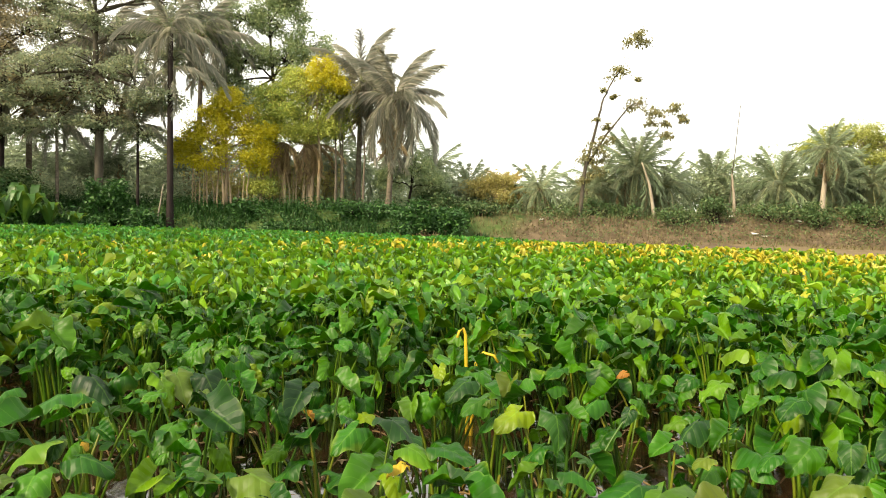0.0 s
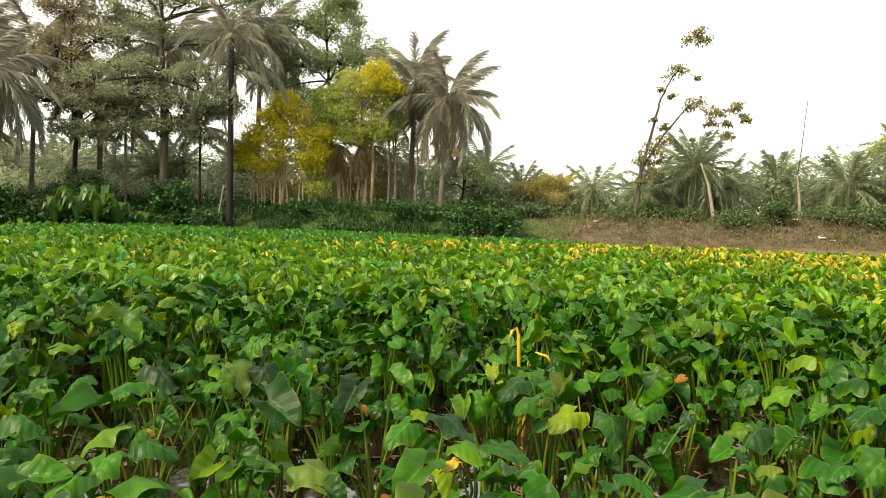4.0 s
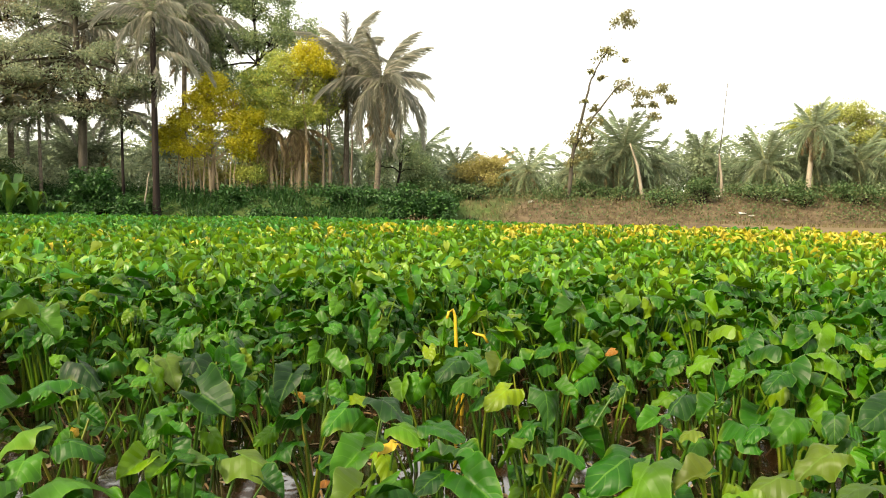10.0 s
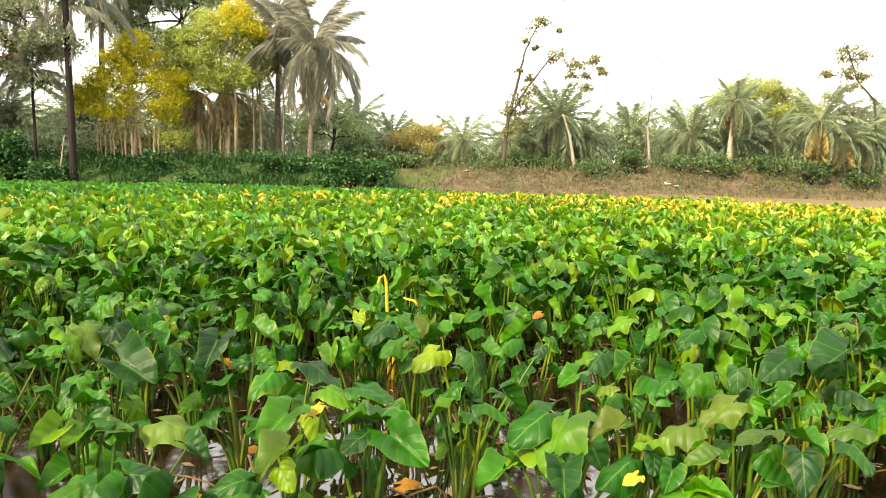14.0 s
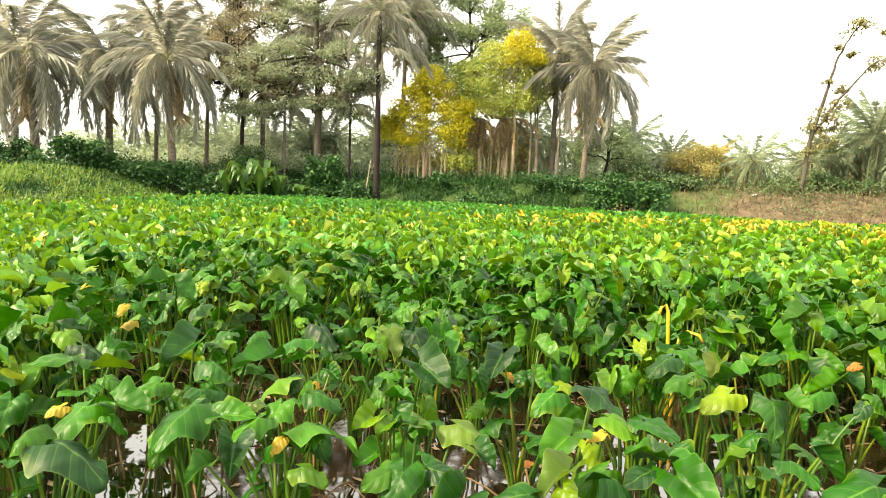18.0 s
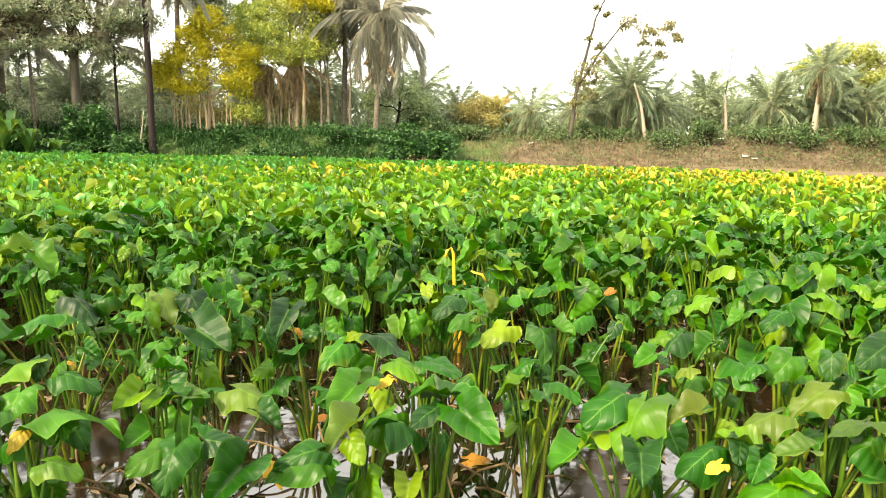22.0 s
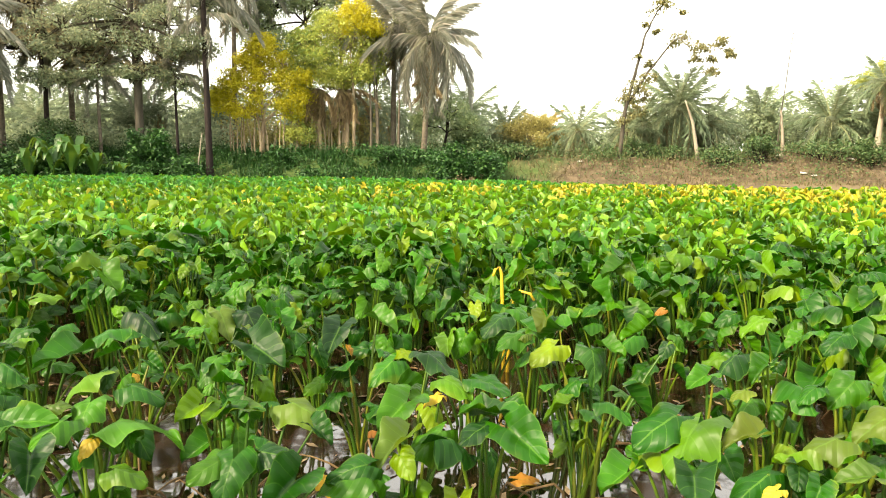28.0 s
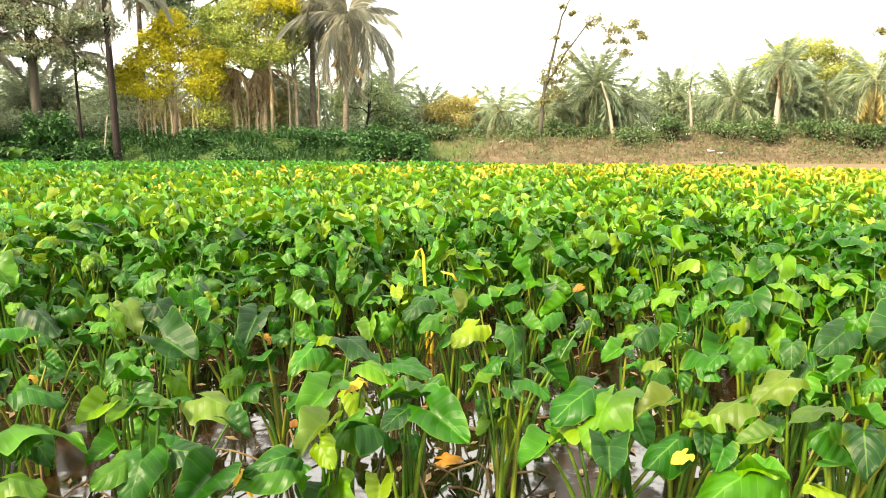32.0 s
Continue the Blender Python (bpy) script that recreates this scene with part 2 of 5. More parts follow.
# leaf colour lightened to imitate glare from the sky behind the tufts
M_SPARSELEAF = leaf_mat("sparse_tree_leaf", [(0.0, (0.16, 0.17, 0.08)), (0.6, (0.29, 0.28, 0.12)), (1.0, (0.46, 0.38, 0.15))], rough=0.5, lit=(0.34, 0.29, 0.13), through_light=0.3)
# green, lightened to stand in for the haze over the grove
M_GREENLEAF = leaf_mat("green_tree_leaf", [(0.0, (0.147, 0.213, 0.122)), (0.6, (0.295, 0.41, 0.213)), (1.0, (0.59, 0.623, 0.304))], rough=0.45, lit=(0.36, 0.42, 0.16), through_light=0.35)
M_YELLEAF = leaf_mat("yellow_tree_leaf", [(0.0, (0.34, 0.36, 0.03)), (0.3, (0.62, 0.58, 0.045)), (0.7, (0.80, 0.72, 0.06)), (1.0, (0.86, 0.82, 0.14))], rough=0.5, lit=(0.8, 0.64, 0.05), through_light=0.45)
# olive, less saturated: part of its paleness is painted haze
M_OLIVELEAF = leaf_mat("olive_tree_leaf", [(0.0, (0.206, 0.304, 0.0828)), (0.5, (0.414, 0.524, 0.138)), (1.0, (0.856, 0.8, 0.179))], rough=0.5, lit=(0.45, 0.50, 0.14), through_light=0.35, patch=0.3)
# a yellow-green leaf made paler: sunlight is painted into its colour
M_PALEYELLOW = leaf_mat("pale_yellow_leaf", [(0.0, (0.26, 0.32, 0.08)), (0.5, (0.46, 0.50, 0.12)), (1.0, (0.70, 0.68, 0.25))], rough=0.5, through_light=0.35, lit=(0.6, 0.6, 0.2))
M_BUSH = leaf_mat("bush_leaf", [(0.0, (0.0187, 0.0629, 0.0153)), (0.6, (0.0375, 0.126, 0.0255)), (1.0, (0.0935, 0.218, 0.0425))], rough=0.5, through_light=0.2)
M_BUSH_R = leaf_mat("light_bush_leaf", [(0.0, (0.048, 0.108, 0.0336)), (0.6, (0.1, 0.18, 0.06)), (1.0, (0.224, 0.272, 0.104))], rough=0.55, through_light=0.2)
M_BANANA = leaf_mat("banana_leaf", [(0.0, (0.03, 0.10, 0.018)), (0.6, (0.06, 0.16, 0.03)), (1.0, (0.15, 0.25, 0.07))], rough=0.45)
# pale leaves that imitate the haze of distance by colour alone
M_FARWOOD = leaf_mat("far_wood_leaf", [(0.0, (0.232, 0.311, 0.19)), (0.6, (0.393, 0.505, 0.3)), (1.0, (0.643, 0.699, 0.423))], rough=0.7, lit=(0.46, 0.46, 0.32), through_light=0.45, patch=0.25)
M_GRASS = leaf_mat("bank_grass", [(0.0, (0.0112, 0.0576, 0.0088)), (0.6, (0.0224, 0.0896, 0.0128)), (1.0, (0.048, 0.128, 0.02))], rough=0.6, through_light=0.2)
M_LIGHTGRASS = leaf_mat("light_grass", [(0.0, (0.10, 0.22, 0.03)), (0.6, (0.22, 0.36, 0.06)), (1.0, (0.42, 0.46, 0.12))], rough=0.6, through_light=0.25)
M_DRYGRASS = leaf_mat("dry_grass", [(0.0, (0.117, 0.087, 0.04)), (0.5, (0.203, 0.158, 0.0729)), (1.0, (0.156, 0.182, 0.058))], rough=0.8, through_light=0.15)
M_BARK_DARK = rough_mat("dark_bark", (0.0105, 0.00747, 0.00682), (0.0342, 0.0243, 0.0221), 3.0, stretch=(1, 1, 0.35))
M_BARK_PALE = rough_mat("pale_bark", (0.20, 0.16, 0.12), (0.44, 0.38, 0.30), 3.0, stretch=(1, 1, 0.35))
M_BARK_GREY = rough_mat("grey_bark", (0.0443, 0.0371, 0.0283), (0.109, 0.0936, 0.0719), 3.0, stretch=(1, 1, 0.35))
M_BARK_PALM = rough_mat("palm_bark", (0.075, 0.06, 0.045), (0.20, 0.165, 0.125), 4.0, stretch=(1, 1, 2.5))
M_BARK_WARM = rough_mat("warm_bark", (0.20, 0.145, 0.09), (0.46, 0.36, 0.24), 3.0, stretch=(1, 1, 0.3))
M_RIB = rough_mat("frond_rib", (0.17, 0.18, 0.09), (0.30, 0.30, 0.16), 6.0, rough=0.6)
M_STRAW = rough_mat("dead_stalk", (0.06, 0.035, 0.015), (0.20, 0.13, 0.06), 9.0, rough=0.7, depth=0.003)
M_LITTER = rough_mat("floating_litter", (0.10, 0.07, 0.04), (0.30, 0.22, 0.13), 20.0, rough=0.6, depth=0.003)
M_WHITE = rough_mat("white_plastic_scrap", (0.66, 0.65, 0.62), (0.84, 0.83, 0.80), 6.0, rough=0.6, depth=0.01)


def water_mat():
    m, nt, p, o, geo = start_mat("muddy_water")
    pos = geo.outputs["Position"]
    r = ramp(nt, [(0.35, (0.006, 0.0035, 0.002)), (0.65, (0.022, 0.012, 0.006))])
    nt.links.new(noise_node(nt, pos, 1.6), r.inputs[0])
    scum = ramp(nt, [(0.51, (0, 0, 0)), (0.57, (1, 1, 1))])
    nt.links.new(math_node(nt, "ADD", math_node(nt, "MULTIPLY", noise_node(nt, pos, 1.1, 3.0), 0.75), math_node(nt, "MULTIPLY", noise_node(nt, pos, 16.0, 4.0), 0.25)), scum.inputs[0])
    nt.links.new(mix_col(nt, scum.outputs[0], r.outputs[0], (0.022, 0.011, 0.004)), p.inputs["Base Color"])
    nt.links.new(math_node(nt, "ADD", math_node(nt, "MULTIPLY", scum.outputs[0], 0.12), 0.03), p.inputs["Roughness"])
    nt.links.new(math_node(nt, "SUBTRACT", 1.0, math_node(nt, "MULTIPLY", scum.outputs[0], 0.93)), p.inputs["Specular IOR Level"])
    p.inputs["IOR"].default_value = 1.9
    bump(nt, p, noise_node(nt, pos, 5.0, 2.0), 0.09, 0.02)
    return m


def ground_mat():
    m, nt, p, o, geo = start_mat("bank_soil")
    pos = geo.outputs["Position"]
    big, small, grit = noise_node(nt, pos, 0.35), noise_node(nt, pos, 2.4), noise_node(nt, pos, 30.0)
    f = math_node(nt, "ADD", math_node(nt, "MULTIPLY", small, 0.7), math_node(nt, "MULTIPLY", grit, 0.3))
    soil = ramp(nt, [(0.3, (0.06, 0.044, 0.028)), (0.55, (0.13, 0.096, 0.062)), (0.75, (0.22, 0.165, 0.107))])
    nt.links.new(f, soil.inputs[0])
    green = ramp(nt, [(0.3, (0.022, 0.05, 0.013)), (0.7, (0.08, 0.115, 0.034))])
    nt.links.new(f, green.inputs[0])
    s = nt.nodes.new("ShaderNodeSeparateXYZ")
    nt.links.new(pos, s.inputs[0])
    west = math_node(nt, "MULTIPLY", math_node(nt, "SUBTRACT", 4.0, s.outputs[0]), 0.05)
    cover = ramp(nt, [(0.45, (0, 0, 0)), (0.6, (1, 1, 1))])
    nt.links.new(math_node(nt, "ADD", math_node(nt, "MULTIPLY", big, 0.95), math_node(nt, "MINIMUM", west, 0.5)), cover.inputs[0])
    c = mix_col(nt, cover.outputs[0], soil.outputs[0], green.outputs[0])
    up = nt.nodes.new("ShaderNodeSeparateXYZ")
    nt.links.new(geo.outputs["Normal"], up.inputs[0])
    trod = math_node(nt, "MULTIPLY", math_node(nt, "LESS_THAN", s.outputs[2], 0.9), math_node(nt, "GREATER_THAN", s.outputs[0], 13.0))
    flat = ramp(nt, [(0.93, (0, 0, 0)), (0.985, (1, 1, 1))])
    nt.links.new(up.outputs[2], flat.inputs[0])
    mud = ramp(nt, [(0.3, (0.12, 0.09, 0.052)), (0.7, (0.20, 0.15, 0.09))])
    nt.links.new(f, mud.inputs[0])
    c = mix_col(nt, math_node(nt, "MULTIPLY", trod, flat.outputs[0]), c, mud.outputs[0])
    nt.links.new(c, p.inputs["Base Color"])
    p.inputs["Roughness"].default_value = 0.95
    p.inputs["Specular IOR Level"].default_value = 0.15
    bump(nt, p, f, 0.8, 0.06)
    return m


M_WATER, M_GROUND = water_mat(), ground_mat()


# ---- mesh helpers: every mesh is made of triangles held in arrays ----
def weld(V, F):
    """Joins vertices that share a place."""
    key, first, inv = {}, [], []
    for i, v in enumerate(np.round(V, 5)):
        k = tuple(v)
        if k not in key:
            key[k] = len(first)
            first.append(i)
        inv.append(key[k])
    return np.array(first), np.array(inv)[F]


def make_mesh(name, V, F, mats, mi=None, uv=None, smooth=True):
    V, F = np.asarray(V, np.float32), np.asarray(F, np.int32)
    me = bpy.data.meshes.new(name)
    me.vertices.add(len(V))
    me.vertices.foreach_set("co", V.ravel())
    me.loops.add(F.size)
    me.loops.foreach_set("vertex_index", F.ravel())
    me.polygons.add(len(F))
    me.polygons.foreach_set("loop_start", np.arange(0, F.size, 3, dtype=np.int32))
    me.polygons.foreach_set("use_smooth", np.full(len(F), smooth))
    for m in mats if isinstance(mats, (list, tuple)) else [mats]:
        me.materials.append(m)
    if mi is not None:
        me.polygons.foreach_set("material_index", np.asarray(mi, np.int32))
    if uv is not None:
        me.uv_layers.new(name="UVMap").data.foreach_set("uv", np.asarray(uv, np.float32)[F.ravel()].ravel())
    me.update(calc_edges=True)
    me.validate()
    return me


def part(name, me, parent, label="", m=None):
    ob = new(name, me)
    ob.parent = parent
    if m is not None:
        ob.matrix_basis = m
    if label:
        ob["label"] = label
    return ob


def thing(name, at, label, category, group="", kind="", data=None):
    ob = new(name, data)
    ob.location = at
    return tagged(ob, label, category, group, kind)


def join(pieces):
    """(V, F) pieces as one."""
    Vs, Fs, n = [], [], 0
    for V, F in pieces:
        Vs.append(V)
        Fs.append(F + n)
        n += len(V)
    return np.concatenate(Vs), np.concatenate(Fs)


def tube(points, radii, sides=6, cap=True):
    P = np.asarray(points, float)
    n = len(P)
    T = np.gradient(P, axis=0)
    T /= np.linalg.norm(T, axis=1)[:, None] + 1e-9
    ref = np.array((1.0, 0, 0)) if abs(T[:, 2]).mean() > 0.6 else np.array((0, 0, 1.0))
    A = np.cross(T, ref)
    A /= np.linalg.norm(A, axis=1)[:, None] + 1e-9
    B = np.cross(T, A)
    ang = np.arange(sides) * 2 * math.pi / sides
    R = np.broadcast_to(np.asarray(radii, float), (n,))
    V = P[:, None] + R[:, None, None] * (np.cos(ang)[None, :, None] * A[:, None] + np.sin(ang)[None, :, None] * B[:, None])
    V = V.reshape(-1, 3)
    F = []
    for i in range(n - 1):
        for j in range(sides):
            a, b = i * sides + j, i * sides + (j + 1) % sides
            F += [(a, b, a + sides), (b, b + sides, a + sides)]
    if cap:
        V = np.vstack([V, P[:1], P[-1:]])
        for j in range(sides):
            F += [(len(V) - 2, (j + 1) % sides, j), (len(V) - 1, (n - 1) * sides + j, (n - 1) * sides + (j + 1) % sides)]
    return V, np.array(F)


def bend(a, b, sag, n=6, rng=random, wob=0.0):
    """A way from a to b that bows by sag upwards, with a little wander."""
    a, b = np.asarray(a, float), np.asarray(b, float)
    t = np.linspace(0, 1, n)[:, None]
    P = a + (b - a) * t
    P[:, 2] += sag * (4 * t * (1 - t))[:, 0]
    for i in range(1, n - 1):
        P[i] += [rng.uniform(-wob, wob) for _ in range(3)]
    return P


def turns(yaw, pitch, roll):
    """Rotation matrices (N, 3, 3): roll about x, then pitch (tip down) about y, then yaw about z."""
    cy, sy, cp, sp, cr, sr = np.cos(yaw), np.sin(yaw), np.cos(pitch), np.sin(pitch), np.cos(roll), np.sin(roll)
    R = np.empty((len(yaw), 3, 3))
    R[:, 0, 0], R[:, 0, 1], R[:, 0, 2] = cy * cp, cy * sp * sr - sy * cr, cy * sp * cr + sy * sr
    R[:, 1, 0], R[:, 1, 1], R[:, 1, 2] = sy * cp, sy * sp * sr + cy * cr, sy * sp * cr - cy * sr
    R[:, 2, 0], R[:, 2, 1], R[:, 2, 2] = -sp, cp * sr, cp * cr
    return R


def scatter(V, F, R, size, where):
    """Copies of one small shape, turned, scaled and moved: one (V, F)."""
    N, n = len(where), len(V)
    size = np.asarray(size, float)
    W = np.einsum("nij,vj->nvi", R, V) * size.reshape(N, 1, -1) + where[:, None]
    return W.reshape(-1, 3), (F[None] + (np.arange(N) * n)[:, None, None]).reshape(-1, 3)


# ---- ground, field and water ----
EDGE_X = [-60, 2.6, 3.6, 5.2, 9.0, 12.6, 13.6, 20.0, 60.0]
EDGE_Y = [26.8, 26.8, 24.5, 22.4, 20.2, 17.4, 14.6, 10.5, 2.0]


def in_field(x, y):
    left = -12.6 - max(0.0, y - 10) * 0.26
    return 1.25 < y < np.interp(x, EDGE_X, EDGE_Y) and x > left


def soft_step(d):
    d = min(max(d, 0.0), 1.0)
    return d * d * (3 - 2 * d)


def ground_z(x, y):
    n = noise.noise((x * 0.23, y * 0.23, 3.1)) * 0.18 + noise.noise((x * 0.8, y * 0.8, 7.7)) * 0.07
    top = 1.55 + 0.45 * soft_step((x - 9) / 10) - 0.15 * soft_step((x + 18) / -8)
    foot = 27.3 + 1.2 * soft_step((x - 2) / 3)
    far = soft_step((y - foot) / (4.0 - 1.2 * soft_step((x - 2) / 3)))
    left = soft_step((-17.5 - max(0.0, y - 18) * 0.1 - x) / 6.5)
    up = max(far, left)
    low = -0.22
    beyond = y - np.interp(x, EDGE_X, EDGE_Y)
    if x > 2.5 and y > 1.25:
        path = soft_step((x - 7) / 5)
        low += (1 - path) * (0.42 * soft_step((beyond - 0.3) / 2.5) + 0.12 * soft_step((beyond - 3) / 6))
        low += path * (0.32 * soft_step((beyond - 2.2) / 1.2) + 0.42 * soft_step((beyond - 3.6) / 0.9))
    low += 0.45 * soft_step((1.5 - y) / 0.8)
    z = low + (top - low) * up
    return z + n * (0.2 + 0.8 * up)


xs = np.unique(np.concatenate([np.arange(-42, 46, 0.8), [-1500, -600, -300, -160, -100, -70, -55, 60, 75, 100, 160, 300, 600, 1500]]))
ys = np.unique(np.concatenate([np.arange(-4, 48, 0.7), [-1500, -600, -200, -80, -30, -12, 54, 62, 75, 100, 160, 300, 600, 1500]]))
GV = np.array([(x, y, ground_z(x, y)) for y in ys for x in xs])
nx = len(xs)
I, J = np.meshgrid(np.arange(len(ys) - 1), np.arange(nx - 1), indexing="ij")
q = (I * nx + J).ravel()
GF = np.concatenate([np.stack([q, q + 1, q + nx + 1], 1), np.stack([q, q + nx + 1, q + nx], 1)])
tagged(new("ground", make_mesh("ground", GV, GF, M_GROUND)), "brown earth banks and plain with patchy grass", "ground", kind="structure")

WV = np.array([(-17, 0.6, 0), (45, 0.6, 0), (45, 29.5, 0), (-17, 29.5, 0)], float)
tagged(new("water", make_mesh("water", WV, np.array([(0, 1, 2), (0, 2, 3)]), M_WATER)), "still muddy brown water standing between the plants", "water", kind="structure")


# ---- taro: leaf and petiole shapes ----
def taro_blade(stations, cols, fold, curl, droop, wave, rng):
    """A heart-shaped blade, 1 long from the notch (origin) to the tip along +x, with two back lobes."""
    su = [-0.42, -0.40, -0.34, -0.24, -0.12, 0.0, 0.14, 0.32, 0.52, 0.72, 0.88, 0.96, 1.0]
    sw = [0.24, 0.36, 0.45, 0.51, 0.54, 0.55, 0.54, 0.51, 0.44, 0.33, 0.21, 0.12, 0.0]
    U = sorted(set(stations) | {0.0})
    ph = [rng.uniform(0, 6.28) for _ in range(4)]
    V, F, UV = [], [], []
    for side in (1, -1):
        base = len(V)
        for u in U:
            w = float(np.interp(u, su, sw)) * (1 + 0.05 * math.sin(8 * u + ph[3] * side) + 0.03 * math.sin(19 * u + ph[1]))
            inner = 0.0 if u >= 0 else min(0.5 * -u, w * 0.92)
            for j in range(cols + 1):
                v = inner + (w - inner) * j / cols
                e = j / cols
                z = fold * v - curl * v * v - droop * max(u, 0) ** 2 - 0.5 * droop * max(-u, 0)
                z += wave * e * e * (math.sin(7 * u + ph[0] + side * ph[1]) * 0.65 + math.sin(12 * u + ph[2] * side) * 0.25)
                z += 0.02 * math.sin(14 * u + ph[2]) * math.cos(9 * side * v + ph[0])
                V.append((u, side * v, z))
                UV.append((0.5 + 0.5 * u, 0.5 + 0.5 * side * v / max(w, 0.04)))
        for i in range(len(U) - 1):
            for j in range(cols):
                a = base + i * (cols + 1) + j
                b, c, d = a + 1, a + cols + 1, a + cols + 2
                F += [(a, c, b), (b, c, d)] if side > 0 else [(a, b, c), (b, d, c)]
    V, F, UV = np.array(V), np.array(F), np.array(UV)
    keep, F = weld(V, F)
    F = F[(F[:, 0] != F[:, 1]) & (F[:, 1] != F[:, 2]) & (F[:, 0] != F[:, 2])]
    return V[keep], F, UV[keep]


rg = random.Random(11)
NEAR_U = [-0.42, -0.39, -0.32, -0.22, -0.1, 0.0, 0.11, 0.22, 0.34, 0.46, 0.58, 0.7, 0.81, 0.9, 0.96, 1.0]
# fold along the midrib, curl of the sides, droop of the tip, waviness of the rim
SHAPES = [(0.35, 0.9, 0.2, 0.12), (0.3, 1.3, 0.35, 0.16), (-0.2, 0.5, 0.4, 0.13), (0.8, 0.6, 0.25, 0.12), (0.2, 1.0, 0.6, 0.15), (0.6, -0.3, 0.15, 0.16), (0.0, 1.7, 0.3, 0.14), (0.5, 1.4, 0.5, 0.2),
          (1.1, 0.3, 0.3, 0.14), (0.1, 0.8, 0.75, 0.2)]
BLADES = []
for fold, curl, droop, wave in SHAPES:
    V, F, UV = taro_blade(NEAR_U, 5, fold, curl, droop, wave * 1.1, rg)
    V = V * (1, rg.uniform(0.74, 0.92), 1)
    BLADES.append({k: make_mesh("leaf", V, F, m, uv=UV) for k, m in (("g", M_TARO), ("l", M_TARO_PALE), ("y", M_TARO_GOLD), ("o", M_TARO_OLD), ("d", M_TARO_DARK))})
MID = [taro_blade([-0.4, -0.2, 0.0, 0.3, 0.65, 1.0], 2, f * 0.8 + 0.55, c, d * 1.2, w, rg) for f, c, d, w in SHAPES[:6]]
FAR = [taro_blade([-0.38, 0.0, 0.45, 1.0], 1, f * 0.8 + 0.8, c * 0.3, d * 1.3, w, rg) for f, c, d, w in SHAPES[:4]]


def plant_plan(rng, height, spread=1.0, size=(0.105, 0.185)):
    """Leaves of one plant: (attachment, yaw, pitch, roll, length). The blades hang outwards from their stalks."""
    out, a0 = [], rng.uniform(0, 6.28)
    n = rng.randint(13, 18)
    for i in range(n):
        a = a0 + i * 2.4 + rng.uniform(-0.4, 0.4)
        h = height * (0.42 + 0.66 * rng.random() ** 0.7)
        r = spread * (0.06 + 0.28 * rng.random()) * (1.3 - 0.55 * h / height)
        out.append(((r * math.cos(a), r * math.sin(a), h), a + rng.gauss(0, 0.5), min(1.1, rng.gauss(0.32, 0.36)), rng.gauss(0, 0.45), rng.uniform(*size)))
    return out


def petiole(p, rng, sides, n, r0=0.0105):
    """A stalk that stands close to its neighbours at the foot and leans out towards its leaf."""
    a, r = rng.uniform(0, 6.28), rng.uniform(0.01, 0.05)
    foot = np.array((p[0] * 0.1 + r * math.cos(a), p[1] * 0.1 + r * math.sin(a), -0.06))
    t = np.linspace(0, 1, n)[:, None]
    P = foot + (np.asarray(p, float) - foot) * np.hstack([0.35 * t + 0.65 * t ** 2.2, 0.35 * t + 0.65 * t ** 2.2, t])
    return tube(P, r0 * rng.uniform(0.8, 1.15) * (1.3 - 0.8 * t[:, 0]), sides, cap=False)


def dead_stalk(rng):
    """A withered stalk that has buckled and hangs into the water."""
    a, L, h = rng.uniform(0, 6.28), rng.uniform(0.16, 0.34), rng.uniform(0.06, 0.24)
    c, q = math.cos(a), math.sin(a)
    return tube([(0.03 * c, 0.03 * q, -0.04), (0.07 * c, 0.07 * q, h * 0.8), (0.35 * L * c, 0.35 * L * q, h), (0.75 * L * c, 0.75 * L * q, h * 0.6), (L * c, L * q, 0.0)], np.linspace(0.009, 0.004, 5), 5)


def pose_of(at, yaw, pitch, roll, size):
    return Matrix.Translation(at) @ Matrix.Rotation(yaw, 4, "Z") @ Matrix.Rotation(pitch, 4, "Y") @ Matrix.Rotation(roll, 4, "X") @ Matrix.Diagonal((size, size, size, 1))


TARO_LABEL = "green taro plant with heart-shaped leaves standing in shallow water"
LEAF_LABEL = {"g": "", "l": "yellow-green leaf", "y": "bright yellow leaf", "o": "withered orange leaf", "d": "large dark blue-green leaf"}


def taro_plant(plan, rng, at=(0, 0, 0), label=TARO_LABEL, kinds=None):
    root = thing("taro_plant", at, label, "plant", "taro plants in the field")
    for i, (p, yaw, pitch, roll, size) in enumerate(plan):
        part("petiole", make_mesh("petiole", *petiole(p, rng, 5, 6), M_PETIOLE), root)
        k = kinds[i] if kinds else "g"
        part("leaf", BLADES[rng.randrange(len(BLADES))][k], root, LEAF_LABEL[k], pose_of(p, yaw, pitch, roll, size))
    for _ in range(rng.randint(0, 2)):
        part("dead_stalk", make_mesh("dead_stalk", *dead_stalk(rng), M_STRAW), root, "buckled brown dead stalk")
    return root


# Plants close to the path, leaf by leaf: (dx, dy, height, yaw, pitch, roll, length, kind)
rp = random.Random(17)
placed = []


